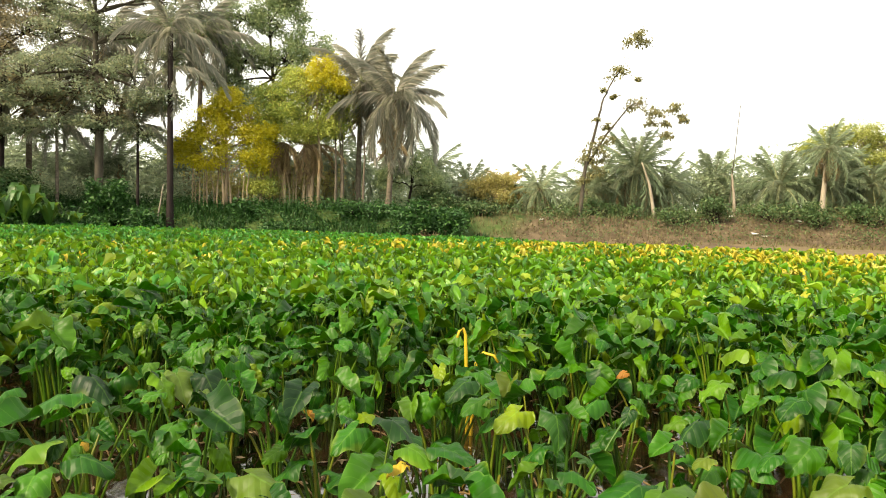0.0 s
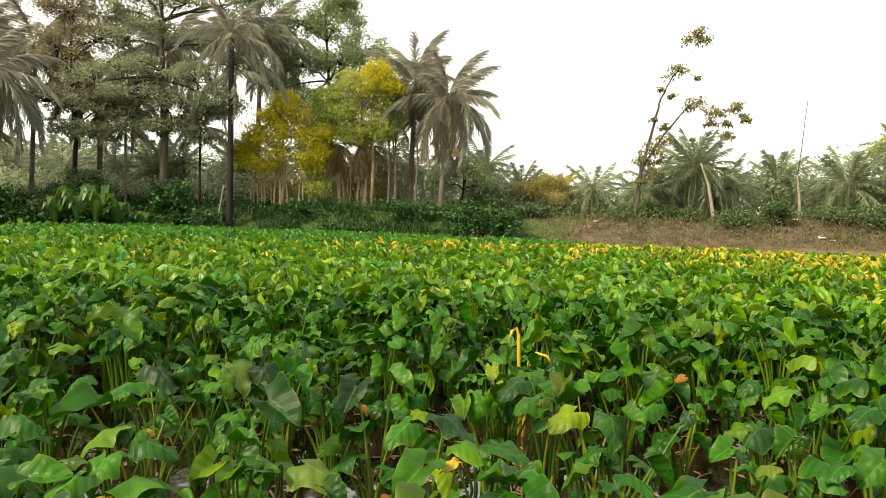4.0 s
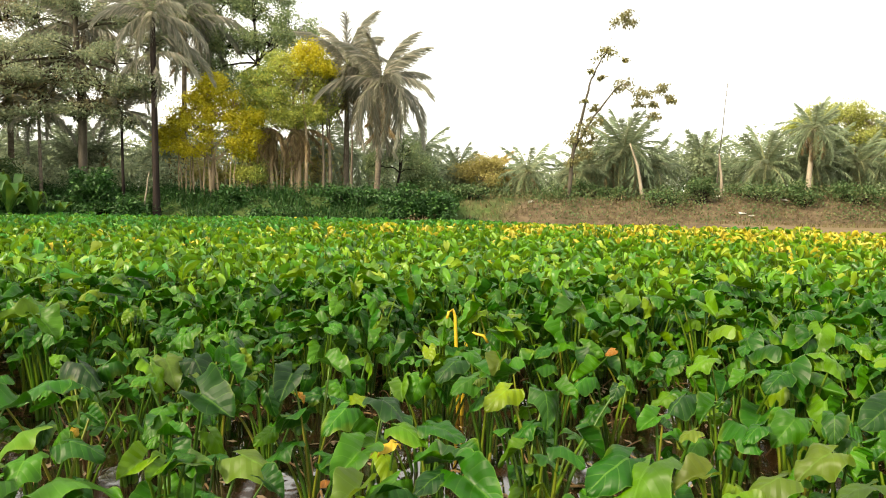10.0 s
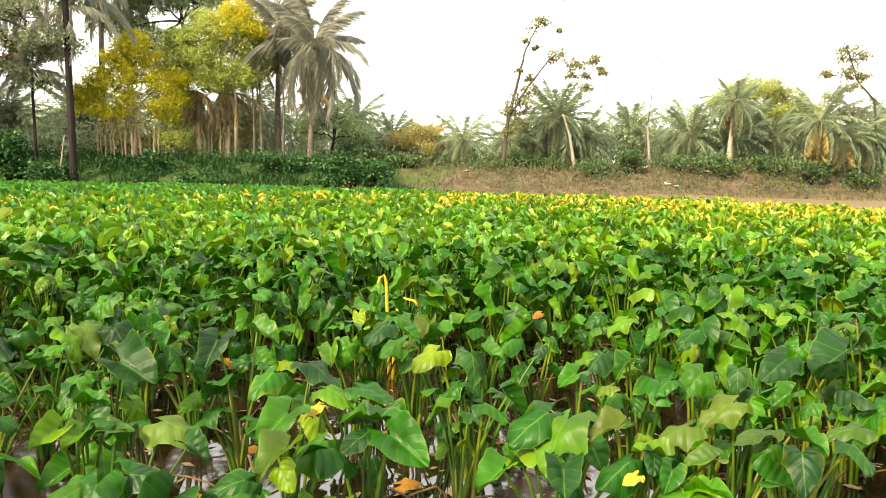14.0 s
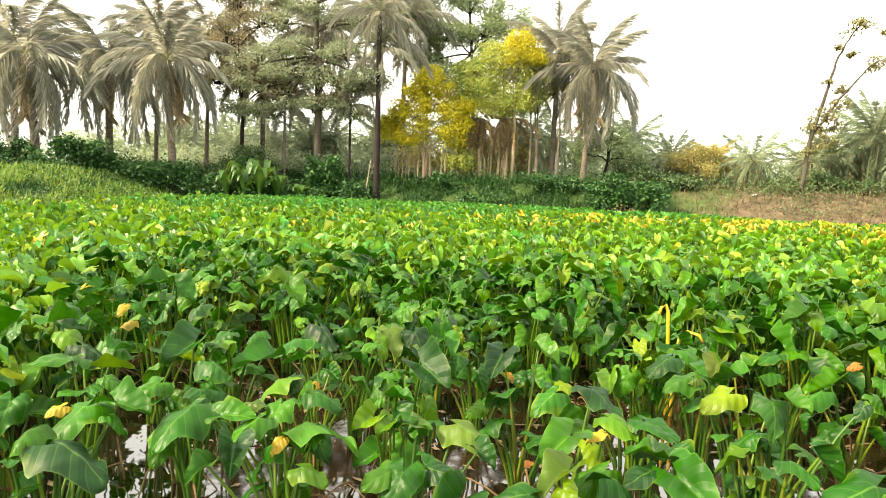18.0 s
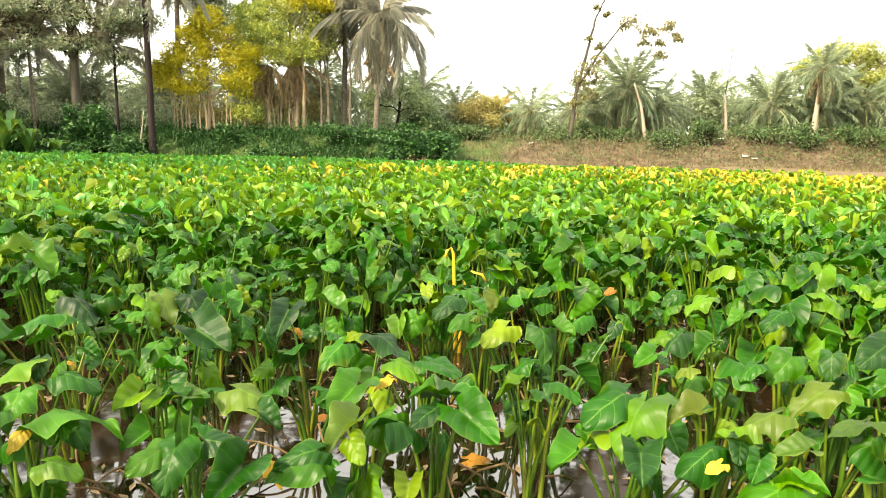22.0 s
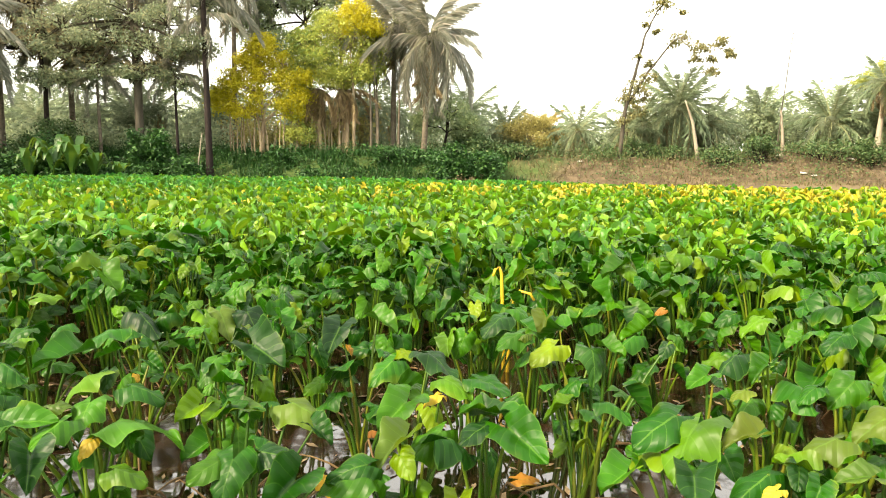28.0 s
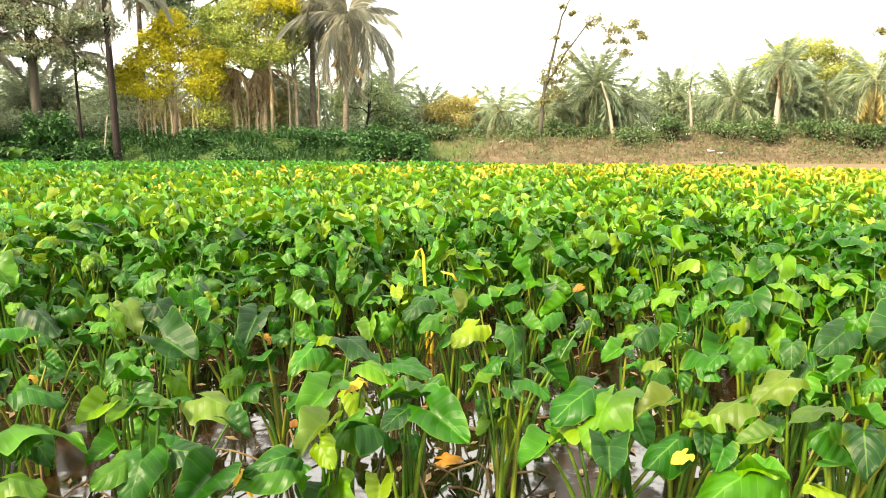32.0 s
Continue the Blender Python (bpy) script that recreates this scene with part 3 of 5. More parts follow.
def placed_plant(x, y, *given):
    plan = [((dx, dy, z), yaw, pitch * 0.62, roll * 0.5 + rp.gauss(0, 0.22), min(size * (0.5 if kind in "yo" else 0.74), 0.25)) for dx, dy, z, yaw, pitch, roll, size, kind in given]
    kinds = [g[7] for g in given]
    top = max([g[2] for g in given] + [0.6])
    for i in range(max(4, 10 - len(given))):
        a, r = rp.uniform(0, 6.28), rp.uniform(0.05, 0.24)
        plan.append(((r * math.cos(a), 0.05 + r * math.sin(a), top * rp.uniform(0.55, 1.0)), a + rp.uniform(-0.5, 0.5), rp.gauss(0.3, 0.35), rp.gauss(0, 0.4), rp.uniform(0.09, 0.165)))
        kinds.append("g")
    warm = {"y": " and bright yellow", "o": " and withered orange", "l": " and lime"}
    extra = next((warm[k] for k in kinds if k in warm), "")
    label = "taro plant with green%s leaves standing in shallow water" % extra
    placed.append((x, y))
    return taro_plant(plan, rp, (x, y, 0), label, kinds=kinds)


placed_plant(-0.79, 2.74, (0.01, -0.18, 0.64, -1.98, 0.28, -0.16, 0.16, "g"), (0.10, -0.19, 0.63, -1.89, 0.42, -0.12, 0.13, "g"), (0.11, -0.17, 0.63, 0.03, -0.61, 0.34, 0.14, "g"), (0.17, -0.17, 0.62, -0.05, -0.36, 0.39, 0.15, "l"), (-0.09, 0.25, 0.70, -1.84, 0.51, -0.10, 0.21, "g"), (0.04, 0.01, 0.67, -0.05, -0.29, 0.40, 0.13, "g"))
placed_plant(-0.24, 3.30, (-0.16, 0.21, 0.72, -1.78, 0.69, -0.07, 0.25, "d"), (0.02, 0.35, 0.73, -0.50, 0.29, 0.35, 0.20, "g"), (-0.14, 0.25, 0.58, -0.55, 0.43, 0.32, 0.11, "o"))
placed_plant(-1.25, 2.62, (0.21, -0.23, 0.63, 0.27, -0.45, -0.50, 0.30, "g"), (0.28, -0.23, 0.62, -1.31, 0.65, 0.09, 0.12, "g"), (-0.03, 0.15, 0.70, -1.32, 0.73, 0.08, 0.13, "d"), (-0.08, 0.08, 0.70, -1.86, 0.26, -0.12, 0.25, "g"), (0.09, 0.28, 0.70, -0.38, 0.55, 0.33, 0.11, "g"), (-0.28, -0.28, 0.67, -1.71, 0.24, -0.06, 0.41, "g"), (-0.12, -0.31, 0.65, 0.16, -0.25, 0.40, 0.20, "g"), (-0.08, -0.18, 0.66, 0.16, -0.32, 0.39, 0.11, "l"))
placed_plant(0.07, 3.00, (-0.01, -0.28, 0.62, -2.13, 0.41, -0.20, 0.25, "g"), (-0.12, 0.08, 0.68, -2.17, 0.44, -0.22, 0.21, "g"), (0.05, 0.17, 0.69, -0.63, 0.26, 0.33, 0.27, "d"), (0.14, -0.09, 0.66, -0.54, 0.06, 0.36, 0.20, "g"))
placed_plant(0.97, 3.24, (-0.04, 0.04, 0.71, -1.37, 0.69, 0.06, 0.21, "d"), (0.04, 0.07, 0.71, -0.83, 0.20, 0.28, 0.16, "g"), (0.36, 0.11, 0.72, -2.25, 0.74, -0.20, 0.11, "d"), (-0.22, 0.07, 0.71, -2.51, 0.39, -0.31, 0.22, "g"))
placed_plant(0.87, 3.54, (-0.25, -0.07, 0.72, -2.54, 0.36, -0.32, 0.08, "l"), (-0.28, -0.05, 0.72, -2.56, 0.26, -0.34, 0.21, "g"))
placed_plant(1.50, 4.06)
placed_plant(0.69, 3.96, (-0.20, -0.20, 0.73, -2.38, 0.48, -0.27, 0.22, "d"), (0.07, -0.16, 0.73, -2.00, 0.77, -0.12, 0.18, "l"))
placed_plant(0.41, 2.81, (-0.22, -0.01, 0.63, -2.51, 0.02, -0.34, 0.15, "y"), (-0.04, 0.10, 0.66, -0.59, 0.03, 0.35, 0.22, "g"), (-0.02, -0.14, 0.60, -0.40, -0.53, 0.33, 0.17, "d"), (-0.02, -0.15, 0.60, -2.81, -0.70, -0.30, 0.15, "g"), (0.08, -0.23, 0.58, -0.90, 0.30, 0.25, 0.29, "g"), (-0.02, -0.22, 0.58, -2.38, 0.27, -0.29, 0.19, "d"))
placed_plant(-0.64, 3.91)
placed_plant(-0.97, 3.89, (-0.05, -0.13, 0.73, -0.80, 0.74, 0.22, 0.24, "d"))
placed_plant(-1.39, 3.71, (-0.22, -0.07, 0.73, -0.47, 0.66, 0.30, 0.27, "d"), (0.22, 0.02, 0.73, -0.84, 0.77, 0.20, 0.24, "l"))
placed_plant(2.25, 5.32)
placed_plant(1.39, 2.93, (-0.22, -0.28, 0.63, -2.63, 0.32, -0.35, 0.30, "g"), (-0.15, -0.33, 0.62, -2.39, 0.51, 0.50, 0.42, "g"), (0.01, 0.05, 0.69, -2.69, 0.44, -0.34, 0.16, "g"), (0.13, -0.09, 0.68, -2.86, 0.31, -0.38, 0.11, "l"), (0.01, -0.03, 0.68, -0.90, 0.05, 0.26, 0.07, "d"))
placed_plant(1.77, 3.04, (-0.15, 0.17, 0.72, -2.61, 0.57, -0.31, 0.21, "d"), (-0.06, 0.04, 0.71, -2.63, 0.59, -0.30, 0.16, "g"), (0.04, -0.20, 0.70, -2.80, 0.49, -0.35, 0.14, "g"))
placed_plant(-2.73, 4.05, (0.08, -0.23, 0.74, -1.66, 0.60, -0.03, 0.20, "d"))
placed_plant(0.05, 5.25)
placed_plant(-0.22, 4.43)
placed_plant(2.18, 3.82, (-0.29, 0.14, 0.74, -2.79, 0.48, -0.35, 0.17, "g"), (-0.17, 0.04, 0.74, -2.82, 0.47, -0.35, 0.21, "g"), (-0.10, -0.28, 0.73, -2.74, 0.60, -0.32, 0.15, "g"), (0.12, -0.26, 0.73, -2.71, 0.65, -0.30, 0.19, "g"))
placed_plant(2.13, 3.05, (-0.13, -0.15, 0.71, -2.57, 0.67, -0.28, 0.21, "g"), (0.08, -0.11, 0.72, -2.19, 0.78, -0.17, 0.16, "d"))
placed_plant(-2.08, 3.35, (0.06, -0.11, 0.73, -1.85, 0.33, -0.11, 0.19, "g"), (0.20, -0.01, 0.73, -1.76, 0.50, -0.07, 0.17, "g"), (0.15, -0.24, 0.73, -1.92, 0.16, -0.14, 0.14, "g"))
placed_plant(1.30, 4.69, (0.35, -0.15, 0.62, -2.77, 0.38, -0.36, 0.14, "o"))
placed_plant(-1.93, 4.15)
placed_plant(2.75, 4.08)
placed_plant(2.42, 3.13, (0.11, -0.09, 0.73, -2.75, 0.66, -0.31, 0.25, "d"))
placed_plant(2.08, 4.27)
placed_plant(-0.84, 4.77)
placed_plant(-1.48, 4.82)
placed_plant(0.47, 5.73)
placed_plant(0.99, 5.81)
placed_plant(-2.03, 2.83, (-0.02, 0.16, 0.73, -1.71, 0.40, -0.05, 0.30, "g"))
placed_plant(-2.35, 2.51, (-0.21, 0.21, 0.73, 0.06, 0.45, 0.38, 0.24, "d"), (-0.11, 0.32, 0.73, 0.02, 0.46, 0.38, 0.21, "g"), (-0.06, 0.00, 0.73, -1.83, -0.35, -0.10, 0.27, "g"), (0.29, -0.13, 0.71, 0.01, 0.45, 0.38, 0.13, "g"))
placed_plant(-3.70, 3.36, (0.26, -0.04, 0.74, -1.34, 0.73, 0.07, 0.12, "d"))
placed_plant(-3.21, 3.56, (0.10, 0.03, 0.74, -1.41, 0.72, 0.05, 0.18, "y"), (-0.16, -0.21, 0.74, -0.12, 0.69, 0.32, 0.28, "d"))
placed_plant(-2.69, 2.38)
placed_plant(-2.43, 5.12)
placed_plant(-4.47, 4.23)
placed_plant(-3.74, 4.55)
placed_plant(2.45, 2.68, (0.10, -0.06, 0.72, -1.27, 0.05, 0.12, 0.16, "d"), (-0.14, -0.15, 0.70, -2.79, 0.64, -0.32, 0.12, "g"))
placed_plant(3.04, 3.12, (-0.09, 0.03, 0.73, -2.91, 0.57, -0.34, 0.45, "d"))
placed_plant(3.69, 3.59, (-0.27, -0.13, 0.74, 2.85, -0.28, -0.39, 0.10, "y"))
placed_plant(3.22, 4.29, (-0.32, 0.12, 0.74, -2.76, 0.70, -0.30, 0.23, "g"))
placed_plant(-1.03, 2.23, (0.12, -0.06, 0.56, -0.08, 0.09, 0.42, 0.16, "g"), (-0.17, -0.08, 0.61, -1.05, 0.64, 0.17, 0.19, "d"), (-0.18, 0.12, 0.65, -1.89, 0.13, -0.13, 0.19, "g"), (-0.03, 0.05, 0.61, -1.64, 0.45, -0.03, 0.15, "y"), (-0.20, -0.20, 0.57, -1.83, 0.13, -0.11, 0.14, "g"))
placed_plant(-0.57, 2.43, (0.12, -0.07, 0.55, -0.19, -0.10, 0.41, 0.17, "d"), (0.00, -0.14, 0.55, -2.14, 0.00, -0.23, 0.19, "g"), (0.07, -0.09, 0.55, -1.99, 0.26, -0.16, 0.19, "g"), (0.28, -0.18, 0.50, -1.94, 0.30, -0.15, 0.24, "g"), (0.15, 0.22, 0.63, -0.39, 0.16, 0.38, 0.25, "l"), (0.28, 0.09, 0.58, -0.57, 0.36, 0.33, 0.14, "g"), (0.32, 0.06, 0.38, -0.84, 0.45, 0.25, 0.16, "o"))
placed_plant(-0.86, 3.27, (0.10, -0.11, 0.71, -0.51, 0.47, 0.33, 0.30, "d"), (-0.26, 0.10, 0.73, -2.15, 0.14, -0.23, 0.13, "g"))
placed_plant(-1.42, 3.21, (0.09, -0.13, 0.57, -0.70, 0.72, 0.24, 0.08, "o"), (-0.15, 0.08, 0.73, -2.01, 0.13, -0.18, 0.24, "g"), (-0.12, -0.29, 0.72, -2.01, -0.06, -0.18, 0.25, "g"))
placed_plant(0.08, 2.42, (-0.11, -0.10, 0.50, -2.68, -0.33, -0.40, 0.23, "g"), (-0.00, 0.07, 0.56, -2.22, 0.27, -0.25, 0.21, "l"), (0.14, 0.14, 0.57, -2.23, 0.32, -0.24, 0.24, "g"), (0.22, -0.18, 0.46, -1.67, 0.52, -0.04, 0.14, "g"))
placed_plant(0.83, 2.89, (0.08, -0.14, 0.64, -0.79, 0.03, 0.29, 0.17, "g"))
placed_plant(1.54, 2.56, (-0.12, -0.06, 0.62, -3.04, 0.25, -0.30, 0.17, "l"), (0.16, -0.10, 0.64, -3.04, 0.41, -0.30, 0.20, "l"), (0.16, -0.31, 0.60, 3.04, 0.15, -0.40, 0.15, "l"), (-0.01, -0.33, 0.57, -2.23, 0.62, -0.21, 0.14, "g"), (0.04, -0.40, 0.55, -0.89, -0.61, 0.22, 0.14, "g"), (-0.04, -0.24, 0.59, -1.96, 0.64, -0.13, 0.13, "d"))
placed_plant(2.10, 2.68, (-0.12, -0.08, 0.68, -2.92, 0.41, -0.38, 0.23, "l"))
placed_plant(1.17, 2.49, (-0.03, -0.17, 0.54, -1.81, 0.58, -0.08, 0.20, "d"), (0.22, -0.19, 0.57, -2.62, 0.41, -0.33, 0.23, "g"), (0.22, -0.26, 0.55, -2.77, 0.33, -0.37, 0.13, "y"), (-0.26, -0.14, 0.53, -2.51, 0.33, -0.32, 0.19, "g"))
placed_plant(2.10, 2.37, (-0.06, -0.15, 0.63, -2.09, 0.66, -0.17, 0.19, "d"), (0.25, -0.05, 0.68, 3.04, 0.20, -0.41, 0.17, "l"), (0.00, -0.09, 0.46, -1.62, 0.46, -0.02, 0.10, "o"), (0.14, -0.16, 0.66, -1.48, 0.32, 0.03, 0.16, "d"), (-0.12, 0.00, 0.65, -3.04, 0.28, -0.40, 0.20, "l"))
placed_plant(1.71, 2.23, (-0.11, -0.09, 0.54, -2.78, 0.30, -0.38, 0.33, "g"), (-0.12, -0.11, 0.53, -0.85, -0.78, 0.20, 0.15, "g"))
placed_plant(-1.90, 1.92, (0.12, -0.05, 0.64, 0.03, 0.32, 0.40, 0.32, "d"), (-0.01, 0.20, 0.68, -1.56, 0.32, 0.00, 0.28, "g"), (-0.05, -0.03, 0.66, -1.38, 0.46, 0.07, 0.19, "g"), (-0.10, 0.17, 0.68, -1.73, 0.07, -0.06, 0.15, "y"), (0.08, 0.28, 0.68, 0.10, 0.23, 0.41, 0.22, "g"))
placed_plant(-2.70, 3.41, (-0.02, -0.17, 0.74, -1.77, 0.29, -0.08, 0.17, "y"))
placed_plant(-3.83, 4.18, (-0.03, -0.17, 0.74, -1.84, -0.01, -0.11, 0.15, "y"))
placed_plant(-3.85, 5.19, (0.07, -0.14, 0.74, -0.90, 0.93, 0.16, 0.18, "y"), (-0.09, 0.22, 0.62, -1.80, 0.48, -0.08, 0.12, "o"))
placed_plant(-1.78, 2.61, (-0.03, -0.17, 0.70, -1.81, 0.17, -0.10, 0.18, "g"), (0.01, 0.15, 0.72, -0.15, 0.46, 0.37, 0.20, "g"))


# Plants that stand near: the models, and copies of them turned and scaled
rt = random.Random(5)
NEAR = (-4.9, 5.5, 7.0)          # x from, x to, y to
spots = []
for j in range(70):
    for i in range(-44, 70):
        x, y = i * 0.41 + rt.uniform(-0.15, 0.15) + (j % 2) * 0.2, 1.55 + j * 0.37 + rt.uniform(-0.13, 0.13)
        if in_field(x, y):
            spots.append((x, y))
def is_near(x, y):
    return NEAR[0] < x < NEAR[1] and y < NEAR[2] and abs(x - 0.3) < 1.5 + 0.75 * y


near_set = {p for p in spots if is_near(*p)}
near = []
for j in range(14):
    for i in range(-12, 14):
        x, y = i * 0.47 + rt.uniform(-0.12, 0.12) + (j % 2) * 0.23, 1.7 + j * 0.42 + rt.uniform(-0.12, 0.12)
        if in_field(x, y) and is_near(x, y):
            near.append((x, y))
# gaps in the crop where the water shows
OPEN_WATER = [(-1.28, 3.31), (-1.28, 2.9), (-1.02, 2.82), (-1.21, 3.49), (-0.15, 2.91), (-0.14, 3.19), (0.53, 3.48), (0.33, 3.24), (1.23, 3.6), (1.16, 3.16), (1.39, 4.33), (-0.37, 4.15), (-0.21, 4.67), (0.42, 5.09), (2.04, 4.68),
              (-2.09, 4.87), (-2.69, 2.51), (-2.21, 2.83), (-2.78, 3.2), (-2.58, 4.22), (-2.4, 2.49), (1.79, 3.66), (2.87, 6.82), (0.55, 4.72), (-0.56, 2.82), (-0.39, 2.99)]


def crowded(x, y):
    return any(math.hypot(x - a, y - b) < 0.34 for a, b in placed) or any(math.hypot(x - a, y - b) < 0.36 for a, b in OPEN_WATER) or y < 2.3


near = [p for p in near if not crowded(*p)]
models = []
free = list(near)
rt.shuffle(free)
for k in range(12):
    x, y = free.pop()
    models.append(taro_plant(plant_plan(rt, rt.uniform(0.66, 0.8)), rt, (x, y, 0)))
for x, y in free:
    s = rt.uniform(0.85, 1.15)
    copy_thing(models[rt.randrange(12)], Matrix.Translation((x, y, 0)) @ Matrix.Rotation(rt.uniform(0, 6.28), 4, "Z") @ Matrix.Diagonal((s, s, s, 1)))


# The rest of the field, joined; the yellowing band runs along these points
BAND_X, BAND_Y = [-12, -7, -2, 3, 8, 14], [11, 12.8, 15.2, 17.2, 16.5, 14]


def field_rest():
    rng = random.Random(21)
    groups = {}
    stalks = []
    tri = np.array([(0, 1, 4), (1, 5, 4), (1, 2, 5), (2, 6, 5), (2, 0, 6), (0, 4, 6)])
    for x, y in spots:
        if (x, y) in near_set:
            continue
        d = math.hypot(x - 0.3, y)
        mid = d < 11
        tall = rng.uniform(0.62, 0.82) * (1 - 0.25 * soft_step((y - 17) / 8)) * (1 + 0.12 * noise.noise((x * 0.5, y * 0.5, 0)))
        middle, wide = np.interp(x, BAND_X, BAND_Y), 2.2 + 2.2 * soft_step((x - 1) / 9)
        band = math.exp(-((y - middle) / wide) ** 2) * (0.12 + 0.88 * soft_step((x + 5) / 8))
        clump = soft_step(0.5 + 1.5 * noise.noise((x * 0.55, y * 0.8, 5)))
        ripe = rng.random() < 1.15 * band * clump
        p_yel = 0.62 if ripe else 0.004 + 0.10 * band
        p_lime = 0.3 if ripe else 0.015 + 0.16 * band + 0.5 * soft_step((x - 3) / 7) * soft_step((y - 5) / 6) * (1 - soft_step((y - 21) / 4))
        teal = rng.random() < soft_step((y - middle - 1.5) / 3) + 0.15 * soft_step((3 - x) / 8)
        for p, yaw, pitch, roll, size in plant_plan(rng, tall, 1.15) + plant_plan(rng, tall, 1.4)[:8]:
            u = rng.random()
            slot = 1 if u < p_yel else 2 if u < p_yel + p_lime else 4 if teal else 0
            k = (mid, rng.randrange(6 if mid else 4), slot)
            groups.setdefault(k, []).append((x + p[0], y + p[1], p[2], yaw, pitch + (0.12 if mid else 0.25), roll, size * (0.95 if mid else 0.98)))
            stalks.append((x + p[0] * 0.15, y + p[1] * 0.15, -0.05, x + p[0], y + p[1], p[2]))
    Vs, Fs, Ms, n = [], [], [], 0
    for (mid, shape, slot), rows in groups.items():
        A = np.array(rows)
        V, F, _ = (MID if mid else FAR)[shape]
        V = V * (1, 0.62 if mid else 0.5, 1)
        W, G = scatter(V, F, turns(A[:, 3], A[:, 4], A[:, 5]), A[:, 6], A[:, :3])
        Vs.append(W), Fs.append(G + n), Ms.append(np.full(len(G), slot))
        n += len(W)
    S = np.array(stalks)
    ang = np.arange(3) * 2.094
    ring = np.stack([np.cos(ang), np.sin(ang), 0 * ang], 1)
    W = np.concatenate([S[:, None, :3] + ring * 0.011, S[:, None, 3:] * [0.5, 0.5, 0.5] + S[:, None, :3] * 0.5 - [0, 0, -0.04] + ring * 0.009, S[:, None, 3:] + ring * 0.005], 1)
    T = np.concatenate([np.array([(a + o, (a + 1) % 3 + o, a + 3 + o), ((a + 1) % 3 + o, (a + 1) % 3 + 3 + o, a + 3 + o)]) for a in range(3) for o in (0, 3)])
    G = (T[None] + (np.arange(len(S)) * 9)[:, None, None]).reshape(-1, 3)
    Vs.append(W.reshape(-1, 3)), Fs.append(G + n), Ms.append(np.full(len(G), 3))
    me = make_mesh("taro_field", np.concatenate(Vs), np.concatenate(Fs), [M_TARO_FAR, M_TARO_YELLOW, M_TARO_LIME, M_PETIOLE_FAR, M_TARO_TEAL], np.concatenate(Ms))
    tagged(new("taro_field", me), "wide field of green taro with a band of yellowing leaves", "crop", kind="stuff")


field_rest()


# ---- trees ----
def leaf_shape():
    V = np.array([(0, 0, 0), (0.45, 0.24, 0.05), (1, 0, -0.08), (0.45, -0.24, 0.05)])
    return V, np.array([(0, 2, 1), (0, 3, 2)])


LEAF_V, LEAF_F = leaf_shape()


def leaves(centres, radii, count, size, rng, flat=1.0, droop=0.3):
    """Leaves in loose clumps round the centres."""
    C = np.array([centres[rng.randrange(len(centres))] for _ in range(count)], float)
    nr = np.random.RandomState(rng.randrange(10 ** 6))
    off = nr.normal(size=(count, 3)) * np.array((radii, radii, radii * flat)) * 0.55
    yaw, pitch, roll = nr.uniform(0, 6.28, count), nr.normal(droop, 0.5, count), nr.normal(0, 0.6, count)
    return scatter(LEAF_V, LEAF_F, turns(yaw, pitch, roll), nr.uniform(0.6, 1.25, count) * size, C + off)


def crown_points(blobs, n, rng):
    """Twig ends, more of them towards the outside of the blobs (x, y, z, rx, rz)."""
    out = []
    for _ in range(n):
        x, y, z, rx, rz = blobs[rng.randrange(len(blobs))]
        a, b, r = rng.uniform(0, 6.28), math.asin(rng.uniform(-0.8, 1)), rng.uniform(0.45, 1.0) ** 0.5
        out.append((x + rx * r * math.cos(a) * math.cos(b), y + rx * r * math.sin(a) * math.cos(b), z + rz * r * math.sin(b)))
    return out


def broad_tree(name, base, label, trunk, r0, blobs, twigs, count, size, leaf, bark, seed, clump=0.35, flat=0.7, group="", limb_n=7):
    """trunk: points from the foot up, from the base. blobs: crown masses (x, y, z, rx, rz) from the base."""
    rng = random.Random(seed)
    root = thing(name, base, label, "tree", group)
    T = np.array(trunk, float)
    P = np.array([T[0] + (T[1] - T[0]) * 0]) if len(T) == 1 else np.concatenate([bend(T[i], T[i + 1], 0, 4, rng, 0.03)[(1 if i else 0):] for i in range(len(T) - 1)])
    P[0, 2] -= 0.25
    rad = r0 * np.linspace(1.0, 0.35, len(P))
    rad[0] *= 1.35
    part("trunk", make_mesh("trunk", *tube(P, rad, 9), bark), root)
    ends = crown_points(blobs, int(twigs * 1.4), rng)
    hubs = [np.array((b[0], b[1], b[2] - 0.35 * b[4])) for b in blobs]
    for b, h in list(zip(blobs, hubs))[:max(limb_n, len(blobs))]:
        k = min(len(P) - 1, max(len(P) // 2, int(np.argmin(np.abs(P[:, 2] - (h[2] - 0.9))))))
        part("limb", make_mesh("limb", *tube(bend(P[k], h, 0.15, 6, rng, 0.08), np.linspace(rad[k] * 0.7, r0 * 0.16, 6), 6), bark), root)
    sticks = []
    for e in ends:
        h = hubs[int(np.argmin([np.linalg.norm(np.array(e) - x) for x in hubs]))]
        sticks.append(tube(bend(h, e, 0.1, 4, rng, 0.06), np.linspace(r0 * 0.13 + 0.008, 0.006, 4), 4, cap=False))
    tagged(part("twig", make_mesh("twig", *join(sticks), bark), root), kind="stuff")
    tagged(part("crown", make_mesh("crown", *leaves(ends, clump * 1.1, int(count * 4.2), size * 0.8, rng, flat), leaf, smooth=False), root), kind="stuff")
    return root


